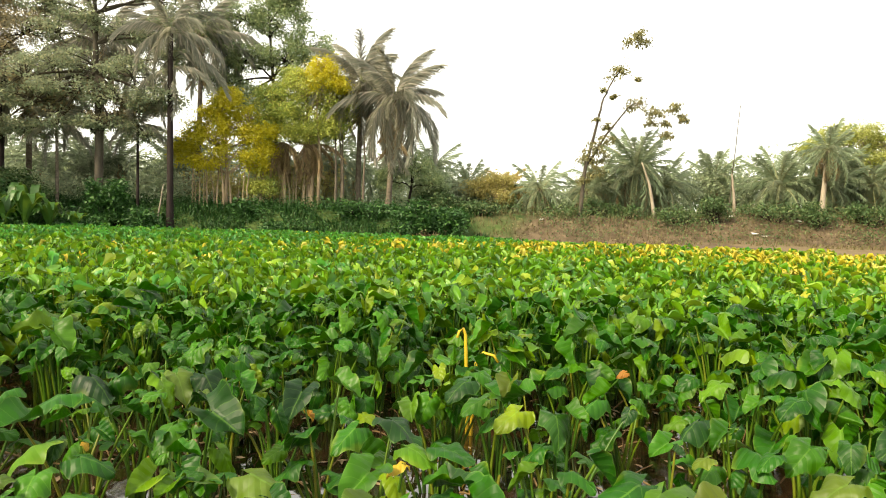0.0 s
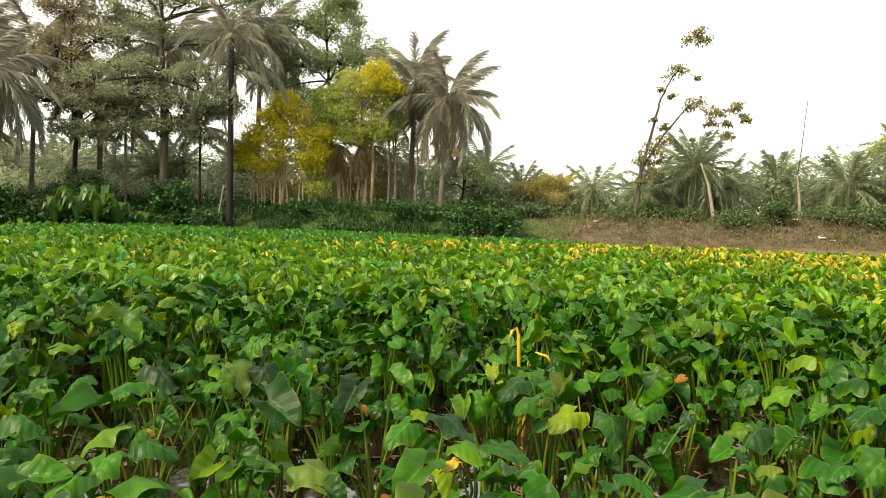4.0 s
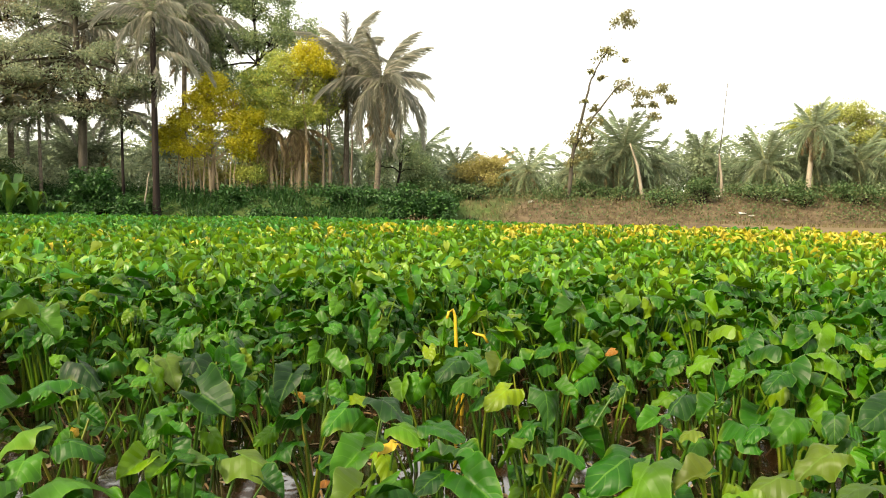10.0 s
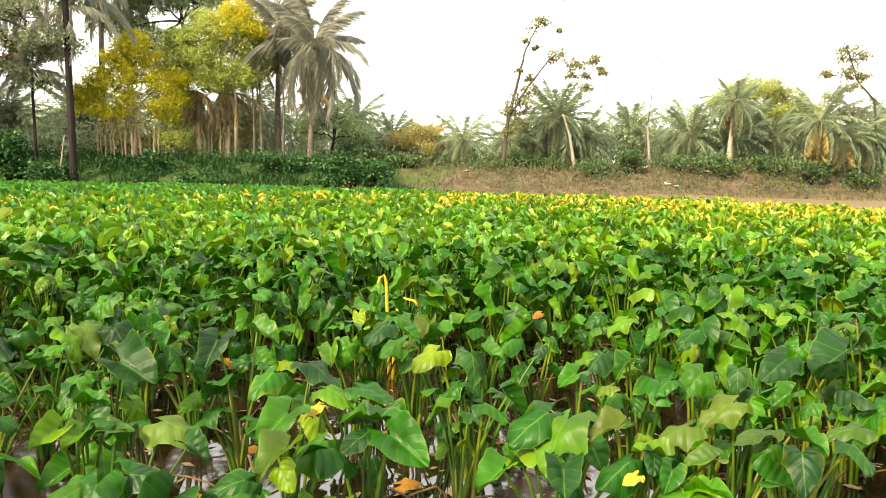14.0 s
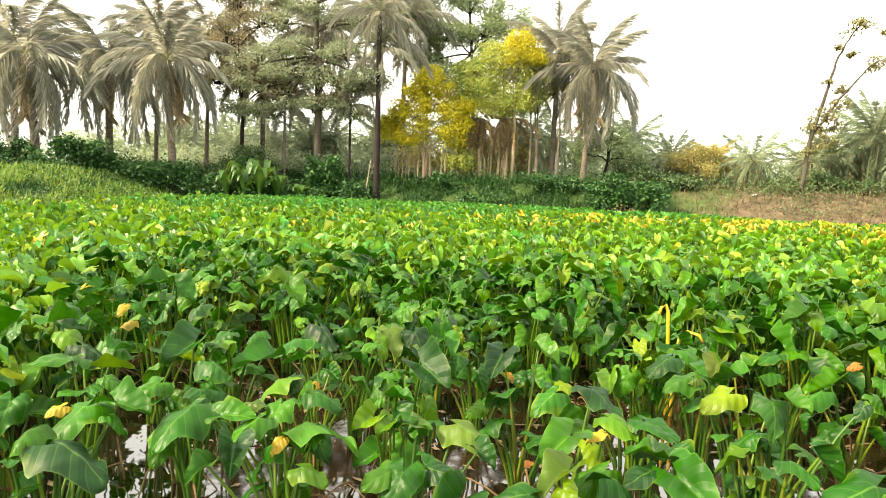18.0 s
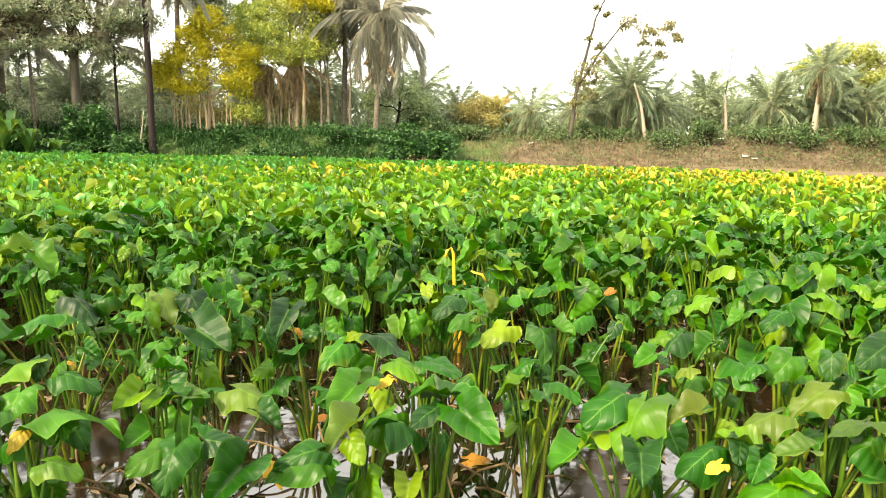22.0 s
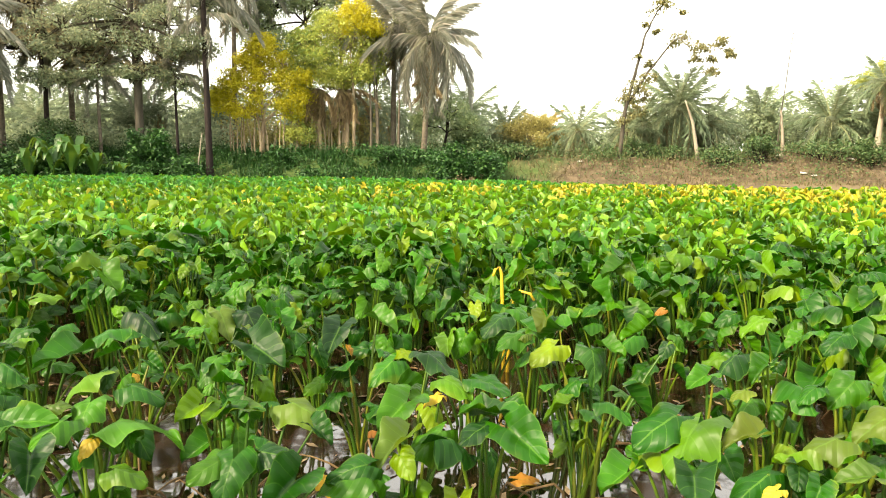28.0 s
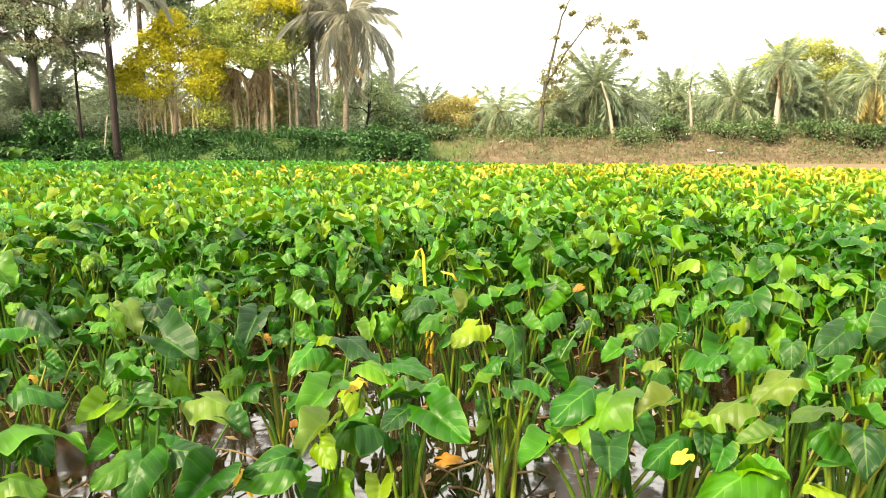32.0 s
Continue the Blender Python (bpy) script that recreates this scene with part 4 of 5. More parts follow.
def frond(length, droop, leaflets, leaf_len, hang, rng, width=0.035):
    """A feather leaf along +x that starts at a slope and bows down; leaflets (V, F) and midrib (V, F)."""
    n = 12
    t = np.linspace(0, 1, n)
    P = np.stack([length * t * (1 - 0.18 * droop * t * t), 0 * t, -length * droop * 0.62 * t ** 2.2], 1)
    rib = tube(P, np.linspace(0.032, 0.006, n), 4, cap=False)
    V, F = [], []
    for k in range(leaflets):
        s = 0.12 + 0.88 * k / leaflets
        c = np.array([np.interp(s, t, P[:, i]) for i in range(3)])
        L = leaf_len * (0.45 + 0.75 * math.sin(math.pi * (0.15 + 0.8 * s))) * rng.uniform(0.8, 1.1)
        for side in (1, -1):
            sweep, down = rng.uniform(0.15, 0.95), hang * rng.uniform(0.5, 1.35)
            if rng.random() < 0.12:
                continue
            d = np.array((sweep, side * 0.8 * math.cos(down), -math.sin(down)))
            d /= np.linalg.norm(d)
            m, e = c + d * L * 0.5 + (0, 0, 0.03 * L), c + d * L + (0, 0, -0.22 * L * (hang + 0.3))
            w = np.array((width, 0, 0))
            i = len(V)
            V += [c - w * 0.5, c + w * 0.5, m + w * 0.8, m - w * 0.4, e]
            F += [(i, i + 1, i + 2), (i, i + 2, i + 3), (i + 3, i + 2, i + 4)]
    return (np.array(V), np.array(F)), rib


def frond_meshes(length, leaf_len, hang, leaflets, mat, rib_mat, seed, droops, width):
    out = []
    for k, d in enumerate(droops):
        (V, F), (RV, RF) = frond(length, d, leaflets, leaf_len, hang, random.Random(seed + k), width)
        W, G = join([(V, F), (RV, RF)])
        out.append(make_mesh("frond", W, G, [mat, rib_mat], np.r_[np.zeros(len(F)), np.ones(len(RF))], smooth=False))
    return out


DROOPS = (0.75, 1.25, 1.6)
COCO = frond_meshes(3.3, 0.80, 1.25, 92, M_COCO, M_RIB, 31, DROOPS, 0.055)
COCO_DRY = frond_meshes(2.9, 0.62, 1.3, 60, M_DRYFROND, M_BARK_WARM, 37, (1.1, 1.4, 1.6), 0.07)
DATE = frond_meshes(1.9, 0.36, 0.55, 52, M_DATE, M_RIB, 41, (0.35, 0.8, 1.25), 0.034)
DATE_DRY = frond_meshes(1.7, 0.34, 0.8, 40, M_DRYFROND, M_RIB, 47, (0.7, 1.0, 1.3), 0.055)
DATE_GOLD = frond_meshes(1.7, 0.36, 0.9, 40, M_GOLDFROND, M_BARK_WARM, 53, (0.6, 1.1, 1.5), 0.06)


def palm(base, crown, label, r0, fresh, n, dry, n_dry, seed, scale=1.0, bark=None, up=1.25, low=-0.5, group="", lean=0.0):
    """A palm: ringed trunk from base to crown (both in the world), fresh fronds all round and dry ones hanging."""
    rng = random.Random(seed)
    root = thing("palm_tree", base, label, "tree", group)
    top = np.array(crown, float) - np.array(base, float)
    foot = np.array((0, 0, -0.3))
    k = 22
    P = bend(foot, top, 0, k)
    t = np.linspace(0, 1, k)
    P[:, 0] += lean * t * (1 - t)
    rad = r0 * (1.35 - 0.35 * np.minimum(1, t * 6)) * (1 - 0.3 * t) * (1 + 0.07 * (np.arange(k) % 2))
    part("trunk", make_mesh("trunk", *tube(P, rad, 9), bark or M_BARK_PALM), root)
    for i in range(n):
        yaw = i * 2.3999 + rng.uniform(-0.25, 0.25)
        f = i / max(1, n - 1)
        el = up + (low - up) * f ** 0.85 + rng.uniform(-0.12, 0.12)
        me = fresh[0 if el > 0.7 else 1 if el > 0.0 else 2]
        s = scale * rng.uniform(0.88, 1.1)
        part("frond", me, root, "", Matrix.Translation(top) @ Matrix.Rotation(yaw, 4, "Z") @ Matrix.Rotation(-el, 4, "Y") @ Matrix.Rotation(rng.uniform(-0.25, 0.25), 4, "X") @ Matrix.Diagonal((s, s, s, 1)))
    for i in range(n_dry):
        yaw, el = i * 2.3999 + 0.9 + rng.uniform(-0.3, 0.3), rng.uniform(-1.25, -0.55)
        s = scale * rng.uniform(0.7, 1.0)
        part("dry_frond", dry[i % 3], root, "dry withered hanging frond", Matrix.Translation(top - np.array((0, 0, 0.1))) @ Matrix.Rotation(yaw, 4, "Z") @ Matrix.Rotation(-el, 4, "Y") @ Matrix.Diagonal((s, s, s, 1)))
    return root


def simple_palm(base, h, label, fresh, n, dry, n_dry, seed, scale, group):
    """A palm far off: a trunk, and its fronds joined into one crown."""
    rng = random.Random(seed)
    root = thing("palm_tree", base, label, "tree", group)
    part("trunk", make_mesh("trunk", *tube(bend((0, 0, -0.3), (0.1, 0, h), 0, 8), np.linspace(0.16, 0.1, 8), 7), M_BARK_PALM), root)
    pieces, mi = [], []
    for i in range(n + n_dry):
        me = (fresh if i < n else dry)
        el = 1.35 - 1.9 * (i / n) ** 0.85 if i < n else rng.uniform(-1.2, -0.6)
        me = me[0 if el > 0.7 else 1 if el > 0 else 2]
        co, ix = np.empty(len(me.vertices) * 3), np.empty(len(me.polygons) * 3, np.int32)
        me.vertices.foreach_get("co", co)
        me.loops.foreach_get("vertex_index", ix)
        R = np.array((Matrix.Rotation(i * 2.4 + rng.uniform(-0.2, 0.2), 3, "Z") @ Matrix.Rotation(-el, 3, "Y")))
        pieces.append((co.reshape(-1, 3) @ R.T * scale * rng.uniform(0.85, 1.1) + (0.1, 0, h), ix.reshape(-1, 3)))
        mi += [0 if i < n else 1] * (len(ix) // 3)
    tagged(part("crown", make_mesh("crown", *join(pieces), [fresh[0].materials[0], dry[0].materials[0]], mi, smooth=False), root), kind="stuff")
    return root


def shrub(at, rx, rz, count, size, leaf, label, seed, twigs=40, name="shrub", bark=None):
    rng = random.Random(seed)
    root = thing(name, at, label, "shrub", "bushes along the bank")
    blobs = [(rng.uniform(-0.6, 0.6) * rx, rng.uniform(-0.35, 0.35) * rx, rz * rng.uniform(0.4, 1.2), rx * rng.uniform(0.35, 0.6), rz * rng.uniform(0.35, 0.6)) for _ in range(7)]
    ends = crown_points(blobs, twigs, rng)
    tagged(part("stem", make_mesh("stem", *join([tube(bend((e[0] * 0.25, e[1] * 0.25, -0.2), e, 0.1, 5, rng, 0.05), np.linspace(0.022, 0.006, 5), 4, cap=False) for e in ends]), bark or M_BARK_DARK), root), kind="stuff")
    tagged(part("foliage", make_mesh("foliage", *leaves(ends, 0.3 * min(rx, 1.2), int(count * 1.8), size, rng, 0.8), leaf, smooth=False), root), kind="stuff")
    return root


def gz(x, y, d=0.0):
    return (x, y, ground_z(x, y) + d)


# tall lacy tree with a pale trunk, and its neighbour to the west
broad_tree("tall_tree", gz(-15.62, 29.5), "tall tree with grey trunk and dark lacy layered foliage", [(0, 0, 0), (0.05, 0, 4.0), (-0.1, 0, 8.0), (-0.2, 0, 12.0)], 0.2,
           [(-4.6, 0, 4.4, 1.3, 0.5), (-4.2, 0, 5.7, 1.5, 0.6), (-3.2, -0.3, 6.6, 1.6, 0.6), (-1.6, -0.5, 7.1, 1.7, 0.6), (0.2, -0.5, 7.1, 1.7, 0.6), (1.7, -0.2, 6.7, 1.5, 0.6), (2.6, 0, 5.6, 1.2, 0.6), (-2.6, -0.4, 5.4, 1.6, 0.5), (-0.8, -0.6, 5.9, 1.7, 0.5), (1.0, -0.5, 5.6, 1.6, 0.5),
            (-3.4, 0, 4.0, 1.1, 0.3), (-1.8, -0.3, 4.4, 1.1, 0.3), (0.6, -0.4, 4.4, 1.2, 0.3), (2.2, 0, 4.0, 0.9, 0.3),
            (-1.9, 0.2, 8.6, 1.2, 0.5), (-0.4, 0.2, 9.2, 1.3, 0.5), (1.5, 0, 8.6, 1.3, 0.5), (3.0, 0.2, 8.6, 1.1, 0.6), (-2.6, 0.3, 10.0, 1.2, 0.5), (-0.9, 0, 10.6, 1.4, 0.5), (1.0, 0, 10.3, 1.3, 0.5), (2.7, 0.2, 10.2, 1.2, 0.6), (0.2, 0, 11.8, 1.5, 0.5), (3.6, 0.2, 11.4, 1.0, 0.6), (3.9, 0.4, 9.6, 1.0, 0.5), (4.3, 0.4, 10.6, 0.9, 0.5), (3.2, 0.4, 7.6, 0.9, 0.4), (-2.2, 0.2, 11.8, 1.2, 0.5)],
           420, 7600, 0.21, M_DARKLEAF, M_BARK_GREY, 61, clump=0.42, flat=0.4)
broad_tree("shade_tree", gz(-15.98, 30.2), "dark slender tree standing close to a tall grey trunk", [(0, 0, 0), (0.0, 0, 3.5), (-0.1, 0, 6.0)], 0.14,
           [(-1.6, 0, 4.6, 1.2, 0.4), (0.9, 0, 4.3, 1.3, 0.4), (-0.3, 0, 5.5, 1.3, 0.5), (2.0, 0.2, 5.0, 1.0, 0.4), (-3.0, 0.2, 5.2, 1.1, 0.4)], 110, 2400, 0.2, M_DUNLEAF, M_BARK_DARK, 69, clump=0.4, flat=0.4)
broad_tree("brown_leaved_tree", gz(-20.6, 30.2), "slender tree with brownish olive foliage", [(0, 0, 0), (0.1, 0, 3.4), (-0.2, 0, 7.0), (0, 0, 9.5)], 0.13,
           [(-1.4, 0, 5.4, 1.3, 0.8), (0.9, 0, 5.8, 1.4, 0.8), (-0.6, 0, 7.6, 1.4, 1.0), (1.1, 0.2, 8.4, 1.4, 0.9), (-0.4, 0, 9.8, 1.3, 0.8), (1.0, 0, 10.6, 1.0, 0.7)], 170, 4400, 0.18, M_DUNLEAF, M_BARK_DARK, 62)
broad_tree("bushy_tree", gz(-19.2, 28.6), "low bushy tree with green foliage behind the banana plants", [(0, 0, 0), (0.1, 0, 1.0), (0, 0, 2.0)], 0.09,
           [(-0.9, 0, 1.5, 0.8, 0.5), (0.2, 0, 2.2, 0.8, 0.5), (1.0, 0, 1.5, 0.8, 0.5), (0.1, -0.3, 1.1, 1.0, 0.5), (1.7, 0, 0.9, 0.7, 0.4), (-1.6, 0, 0.9, 0.7, 0.4)], 90, 2100, 0.2, M_BUSH_R, M_BARK_DARK, 73)
broad_tree("yellow_tree", gz(-10.3, 31.0), "small tree with bright yellow foliage on pale stems", [(0, 0, 0), (0.1, 0, 1.6), (0, 0, 3.4)], 0.11,
           [(-2.0, 0, 2.9, 0.5, 0.4), (-1.7, 0, 2.2, 0.6, 0.4), (-1.3, -0.3, 3.6, 0.6, 0.45), (-0.5, -0.3, 3.2, 0.9, 0.6), (-0.5, -0.2, 4.3, 0.6, 0.45), (0.1, -0.3, 4.8, 0.55, 0.5), (0.5, -0.3, 3.9, 0.8, 0.5), (0.2, 0, 5.3, 0.35, 0.4),
            (1.1, 0, 4.4, 0.6, 0.4), (1.4, 0, 3.4, 0.7, 0.5), (1.9, 0, 2.8, 0.45, 0.4), (0.4, -0.3, 2.5, 1.0, 0.5), (-0.7, -0.2, 2.1, 0.7, 0.35), (1.5, 0, 2.1, 0.5, 0.4), (2.0, 0.1, 3.6, 0.5, 0.4)], 230, 5600, 0.19, M_YELLEAF, M_BARK_WARM, 63, clump=0.3)
broad_tree("olive_sapling", gz(-8.75, 31.4), "young tree with dull yellow-green foliage down to the ground", [(0, 0, 0), (0.1, 0, 1.4), (0, 0, 2.6)], 0.07,
           [(-0.3, 0, 2.6, 0.6, 0.5), (0.3, 0, 3.2, 0.6, 0.5), (0.1, 0, 1.9, 0.5, 0.4), (0.5, 0, 1.1, 0.4, 0.4), (-0.3, 0, 1.0, 0.4, 0.3)], 60, 1500, 0.18, M_OLIVELEAF, M_BARK_WARM, 70, clump=0.3)
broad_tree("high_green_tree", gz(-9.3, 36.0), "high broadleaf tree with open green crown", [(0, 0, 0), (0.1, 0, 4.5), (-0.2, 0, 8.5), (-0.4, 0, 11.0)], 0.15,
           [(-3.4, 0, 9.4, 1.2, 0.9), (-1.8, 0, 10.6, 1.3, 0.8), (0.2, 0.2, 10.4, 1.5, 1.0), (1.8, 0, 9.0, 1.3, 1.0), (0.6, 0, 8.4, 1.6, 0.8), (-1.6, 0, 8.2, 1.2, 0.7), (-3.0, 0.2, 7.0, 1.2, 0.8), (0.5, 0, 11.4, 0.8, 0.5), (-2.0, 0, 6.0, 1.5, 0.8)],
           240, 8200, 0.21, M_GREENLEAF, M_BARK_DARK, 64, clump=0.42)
broad_tree("olive_tree", gz(-6.4, 32.0), "leafy tree with yellow-green crown and slim trunk", [(0, 0, 0), (0.0, 0, 2.2), (-0.2, 0, 4.2), (-0.2, 0, 5.8)], 0.13,
           [(-2.2, 0, 4.3, 0.8, 0.7), (-2.0, 0.2, 5.4, 0.8, 0.6), (-1.2, -0.2, 5.3, 1.1, 0.8), (-1.0, 0, 6.2, 0.8, 0.6), (-0.2, -0.2, 5.9, 1.1, 0.9), (0.9, 0, 5.7, 0.9, 0.9), (1.3, 0, 4.8, 0.8, 0.8), (0.3, 0.2, 4.6, 1.2, 0.7), (-1.2, -0.2, 4.3, 1.1, 0.7), (-0.4, 0, 3.7, 1.1, 0.4), (0.9, 0, 3.9, 0.8, 0.4)], 240, 8200, 0.18, M_OLIVELEAF, M_BARK_WARM, 65)
# added slim tree that draws the yellow patch on top of the olive crown
broad_tree("yellow_topped_tree", gz(-5.9, 31.6), "slim tree with a yellow leafy top among green crowns", [(0, 0, 0), (0.0, 0, 3.0), (-0.2, 0, 6.0)], 0.09,
           [(-0.4, 0, 6.6, 0.5, 0.4), (0.1, 0, 7.0, 0.5, 0.35), (0.5, 0, 6.5, 0.5, 0.4), (0.1, -0.2, 6.1, 0.6, 0.4), (0.9, 0, 6.0, 0.4, 0.3)], 60, 1500, 0.18, M_YELLEAF, M_BARK_WARM, 71, clump=0.3)
broad_tree("dark_undertree", gz(-1.6, 33.0), "low dark green tree below the palms", [(0, 0, 0), (0.2, 0, 1.2), (0.2, 0, 2.2)], 0.09,
           [(-0.8, 0, 1.7, 0.8, 0.6), (0.4, 0, 2.3, 0.9, 0.7), (1.2, 0, 1.5, 0.8, 0.6)], 50, 1700, 0.17, M_GREENLEAF, M_BARK_DARK, 66)

# coconut palms of the grove
CP = "coconut palms of the grove"
COCO_LABEL = "coconut palm with grey trunk and drooping feathery fronds"
palm(gz(-12.1, 29.0), (-12.1, 29.0, 9.3), "coconut palm with very dark straight trunk and arching fronds", 0.15, COCO, 17, COCO_DRY, 0, 71, 0.7, M_BARK_DARK, 1.4, -0.4, CP)
dark_palm = bpy.data.objects["palm_tree"]
foot_z = dark_palm.location.z
for yaw, el, z, k in ((-0.25, 0.5, 7.6, 0.6), (3.0, 0.1, 7.6, 0.7), (-0.5, -0.6, 7.2, 0.45), (2.7, -0.5, 7.3, 0.55), (0.3, 0.3, 8.4, 0.75)):
    part("frond", COCO[2], dark_palm, "", Matrix.Translation((0, 0, z - foot_z)) @ Matrix.Rotation(yaw, 4, "Z") @ Matrix.Rotation(-el, 4, "Y") @ Matrix.Diagonal((k, k, k, 1)))
palm(gz(-4.16, 33.0), (-4.1, 33.0, 8.1), COCO_LABEL, 0.15, COCO, 28, COCO_DRY, 7, 72, 0.8, M_BARK_PALM, 1.5, -0.7, CP)
palm(gz(-2.5, 32.0), (-2.25, 32.0, 7.1), COCO_LABEL, 0.15, COCO, 36, COCO_DRY, 12, 73, 0.86, None, 1.45, -0.9, CP)
palm(gz(-26.4, 27.0), (-26.3, 27.0, 7.2), COCO_LABEL, 0.2, COCO, 24, COCO_DRY, 4, 74, 1.0, None, 1.3, -0.5, CP)
palm(gz(-21.5, 26.0), (-21.8, 26.0, 6.9), COCO_LABEL, 0.2, COCO, 24, COCO_DRY, 5, 75, 0.95, None, 1.3, -0.6, CP)
palm(gz(-27.2, 23.5), (-27.6, 23.5, 6.8), "coconut palm with browning fronds that hang low", 0.21, COCO, 22, COCO_DRY, 8, 76, 1.05, None, 1.2, -0.7, CP)
palm(gz(-26.1, 30.0), (-25.8, 30.0, 9.4), COCO_LABEL, 0.12, COCO, 22, COCO_DRY, 3, 77, 0.9, None, 1.3, -0.4, CP)
palm(gz(-23.5, 31.0), (-23.2, 31.0, 9.2), COCO_LABEL, 0.12, COCO, 22, COCO_DRY, 3, 78, 0.95, None, 1.3, -0.4, CP)
palm(gz(-20.8, 32.5), (-20.7, 32.5, 7.4), COCO_LABEL, 0.15, COCO, 21, COCO_DRY, 9, 79, 0.8, None, 1.2, -0.4, CP)
palm(gz(-30.5, 25.0), (-30.2, 25.0, 8.0), COCO_LABEL, 0.2, COCO, 23, COCO_DRY, 5, 80, 1.0, None, 1.3, -0.5, CP)
palm(gz(-18.0, 34.0), (-17.8, 34.0, 10.0), COCO_LABEL, 0.15, COCO, 22, COCO_DRY, 3, 81, 0.95, None, 1.3, -0.4, CP)
palm(gz(-13.2, 35.0), (-13.0, 35.0, 10.8), COCO_LABEL, 0.15, COCO, 22, COCO_DRY, 3, 82, 0.9, None, 1.3, -0.4, CP)
palm(gz(-7.6, 31.7), (-7.7, 31.7, 4.75), "withered palm with a skirt of dry brown fronds", 0.12, COCO_DRY, 16, COCO_DRY, 14, 83, 0.55, M_BARK_WARM, 0.5, -0.8, CP)
palm(gz(-6.3, 31.9), (-6.3, 31.9, 4.7), "withered palm with a skirt of dry brown fronds", 0.11, COCO_DRY, 12, COCO_DRY, 10, 86, 0.5, M_BARK_WARM, 0.5, -0.8, CP)
palm(gz(-17.7, 29.8), (-17.7, 29.8, 5.0), "short thin palm with dark ragged fronds", 0.08, COCO, 11, COCO_DRY, 0, 88, 0.5, None, 1.2, -0.1, CP)
palm(gz(-13.95, 29.8), (-13.95, 29.8, 5.1), "short thin palm with dark ragged fronds", 0.07, COCO, 11, COCO_DRY, 0, 89, 0.48, M_BARK_DARK, 1.2, -0.1, CP)

# small palms further back under the grove
young = simple_palm(gz(-28, 42), 2.7, "young coconut palm, grey-green and paled for haze", DATE, 26, DATE_DRY, 4, 84, 1.35, "young palms behind the grove")
ry = random.Random(9)
for i in range(28):
    x, y = -34 + i * 1.28 + ry.uniform(-0.7, 0.7), ry.uniform(35, 46)
    s = ry.uniform(0.6, 1.0)
    copy_thing(young, Matrix.Translation(gz(x, y)) @ Matrix.Rotation(ry.uniform(0, 6.28), 4, "Z") @ Matrix.Diagonal((s, s, s, 1)))

# date palms on the east bank
DP = "date palms on the bank"
DATE_LABEL = "wild date palm with stiff grey-green fronds and a dry brown skirt"
palm(gz(10.1, 33.0), (10.1, 33.0, 4.0), DATE_LABEL, 0.2, DATE, 54, DATE_DRY, 18, 91, 1.2, None, 1.45, -0.7, DP)
palm(gz(8.4, 33.6), (8.5, 33.6, 3.2), DATE_LABEL, 0.2, DATE, 41, DATE_DRY, 20, 92, 1.0, None, 1.3, -0.8, DP)
palm(gz(15.4, 36.0), (15.4, 36.0, 3.8), DATE_LABEL, 0.2, DATE, 49, DATE_DRY, 14, 93, 1.05, None, 1.4, -0.6, DP)
palm(gz(17.5, 33.0), (17.5, 33.0, 3.4), DATE_LABEL, 0.22, DATE, 56, DATE_DRY, 16, 94, 1.2, None, 1.4, -0.7, DP)
palm(gz(18.55, 31.0), (18.7, 31.0, 5.1), "tall wild date palm with pale trunk", 0.13, DATE, 33, DATE_DRY, 10, 95, 0.85, M_BARK_PALE, 1.4, -0.7, DP)
palm(gz(20.6, 33.5), (20.6, 33.5, 4.0), DATE_LABEL, 0.2, DATE, 49, DATE_DRY, 14, 96, 1.1, None, 1.3, -0.7, DP)
palm(gz(23.0, 30.4), (23.0, 30.4, 4.3), "date palm with a hanging skirt of golden withered fronds", 0.2, DATE, 26, DATE_GOLD, 60, 97, 1.15, None, 1.3, -0.5, DP)
palm(gz(24.4, 30.2), (24.4, 30.2, 3.6), "low date palm with golden withered fronds", 0.2, DATE, 26, DATE_GOLD, 34, 103, 0.95, None, 1.2, -0.5, DP)
palm(gz(25.6, 30.5), (25.5, 30.5, 3.7), DATE_LABEL, 0.2, DATE, 46, DATE_DRY, 14, 98, 1.1, None, 1.3, -0.8, DP)
palm(gz(5.7, 37.0), (5.7, 37.0, 2.05), DATE_LABEL, 0.18, DATE, 51, DATE_DRY, 16, 99, 0.8, None, 1.4, -0.8, DP)
palm(gz(3.6, 35.0), (3.6, 35.0, 3.0), "low date palm with golden withered fronds", 0.18, DATE_GOLD, 40, DATE_GOLD, 24, 100, 0.85, None, 1.2, -0.8, DP)
palm(gz(1.6, 34.4), (1.6, 34.4, 2.9), DATE_LABEL, 0.18, DATE, 44, DATE_DRY, 22, 104, 0.9, None, 1.3, -0.8, DP)
# the paleness of these two is haze put into the leaflet colour
palm(gz(5.2, 33.0), (5.2, 33.0, 2.9), "date palm with drooping grey-brown fronds, paled for haze", 0.18, DATE, 34, DATE_DRY, 34, 105, 0.95, None, 1.2, -0.9, DP)
palm(gz(7.6, 33.2), (7.6, 33.2, 2.9), "date palm with drooping grey-brown fronds, paled for haze", 0.18, DATE, 24, DATE_DRY, 36, 106, 1.0, None, 1.0, -0.9, DP)
palm(gz(11.9, 34.0), (11.9, 34.0, 3.3), DATE_LABEL, 0.18, DATE, 40, DATE_DRY, 26, 107, 1.0, None, 1.3, -0.8, DP)
palm(gz(19.6, 32.2), (19.6, 32.2, 3.4), DATE_LABEL, 0.18, DATE, 40, DATE_DRY, 26, 108, 1.0, None, 1.3, -0.8, DP)
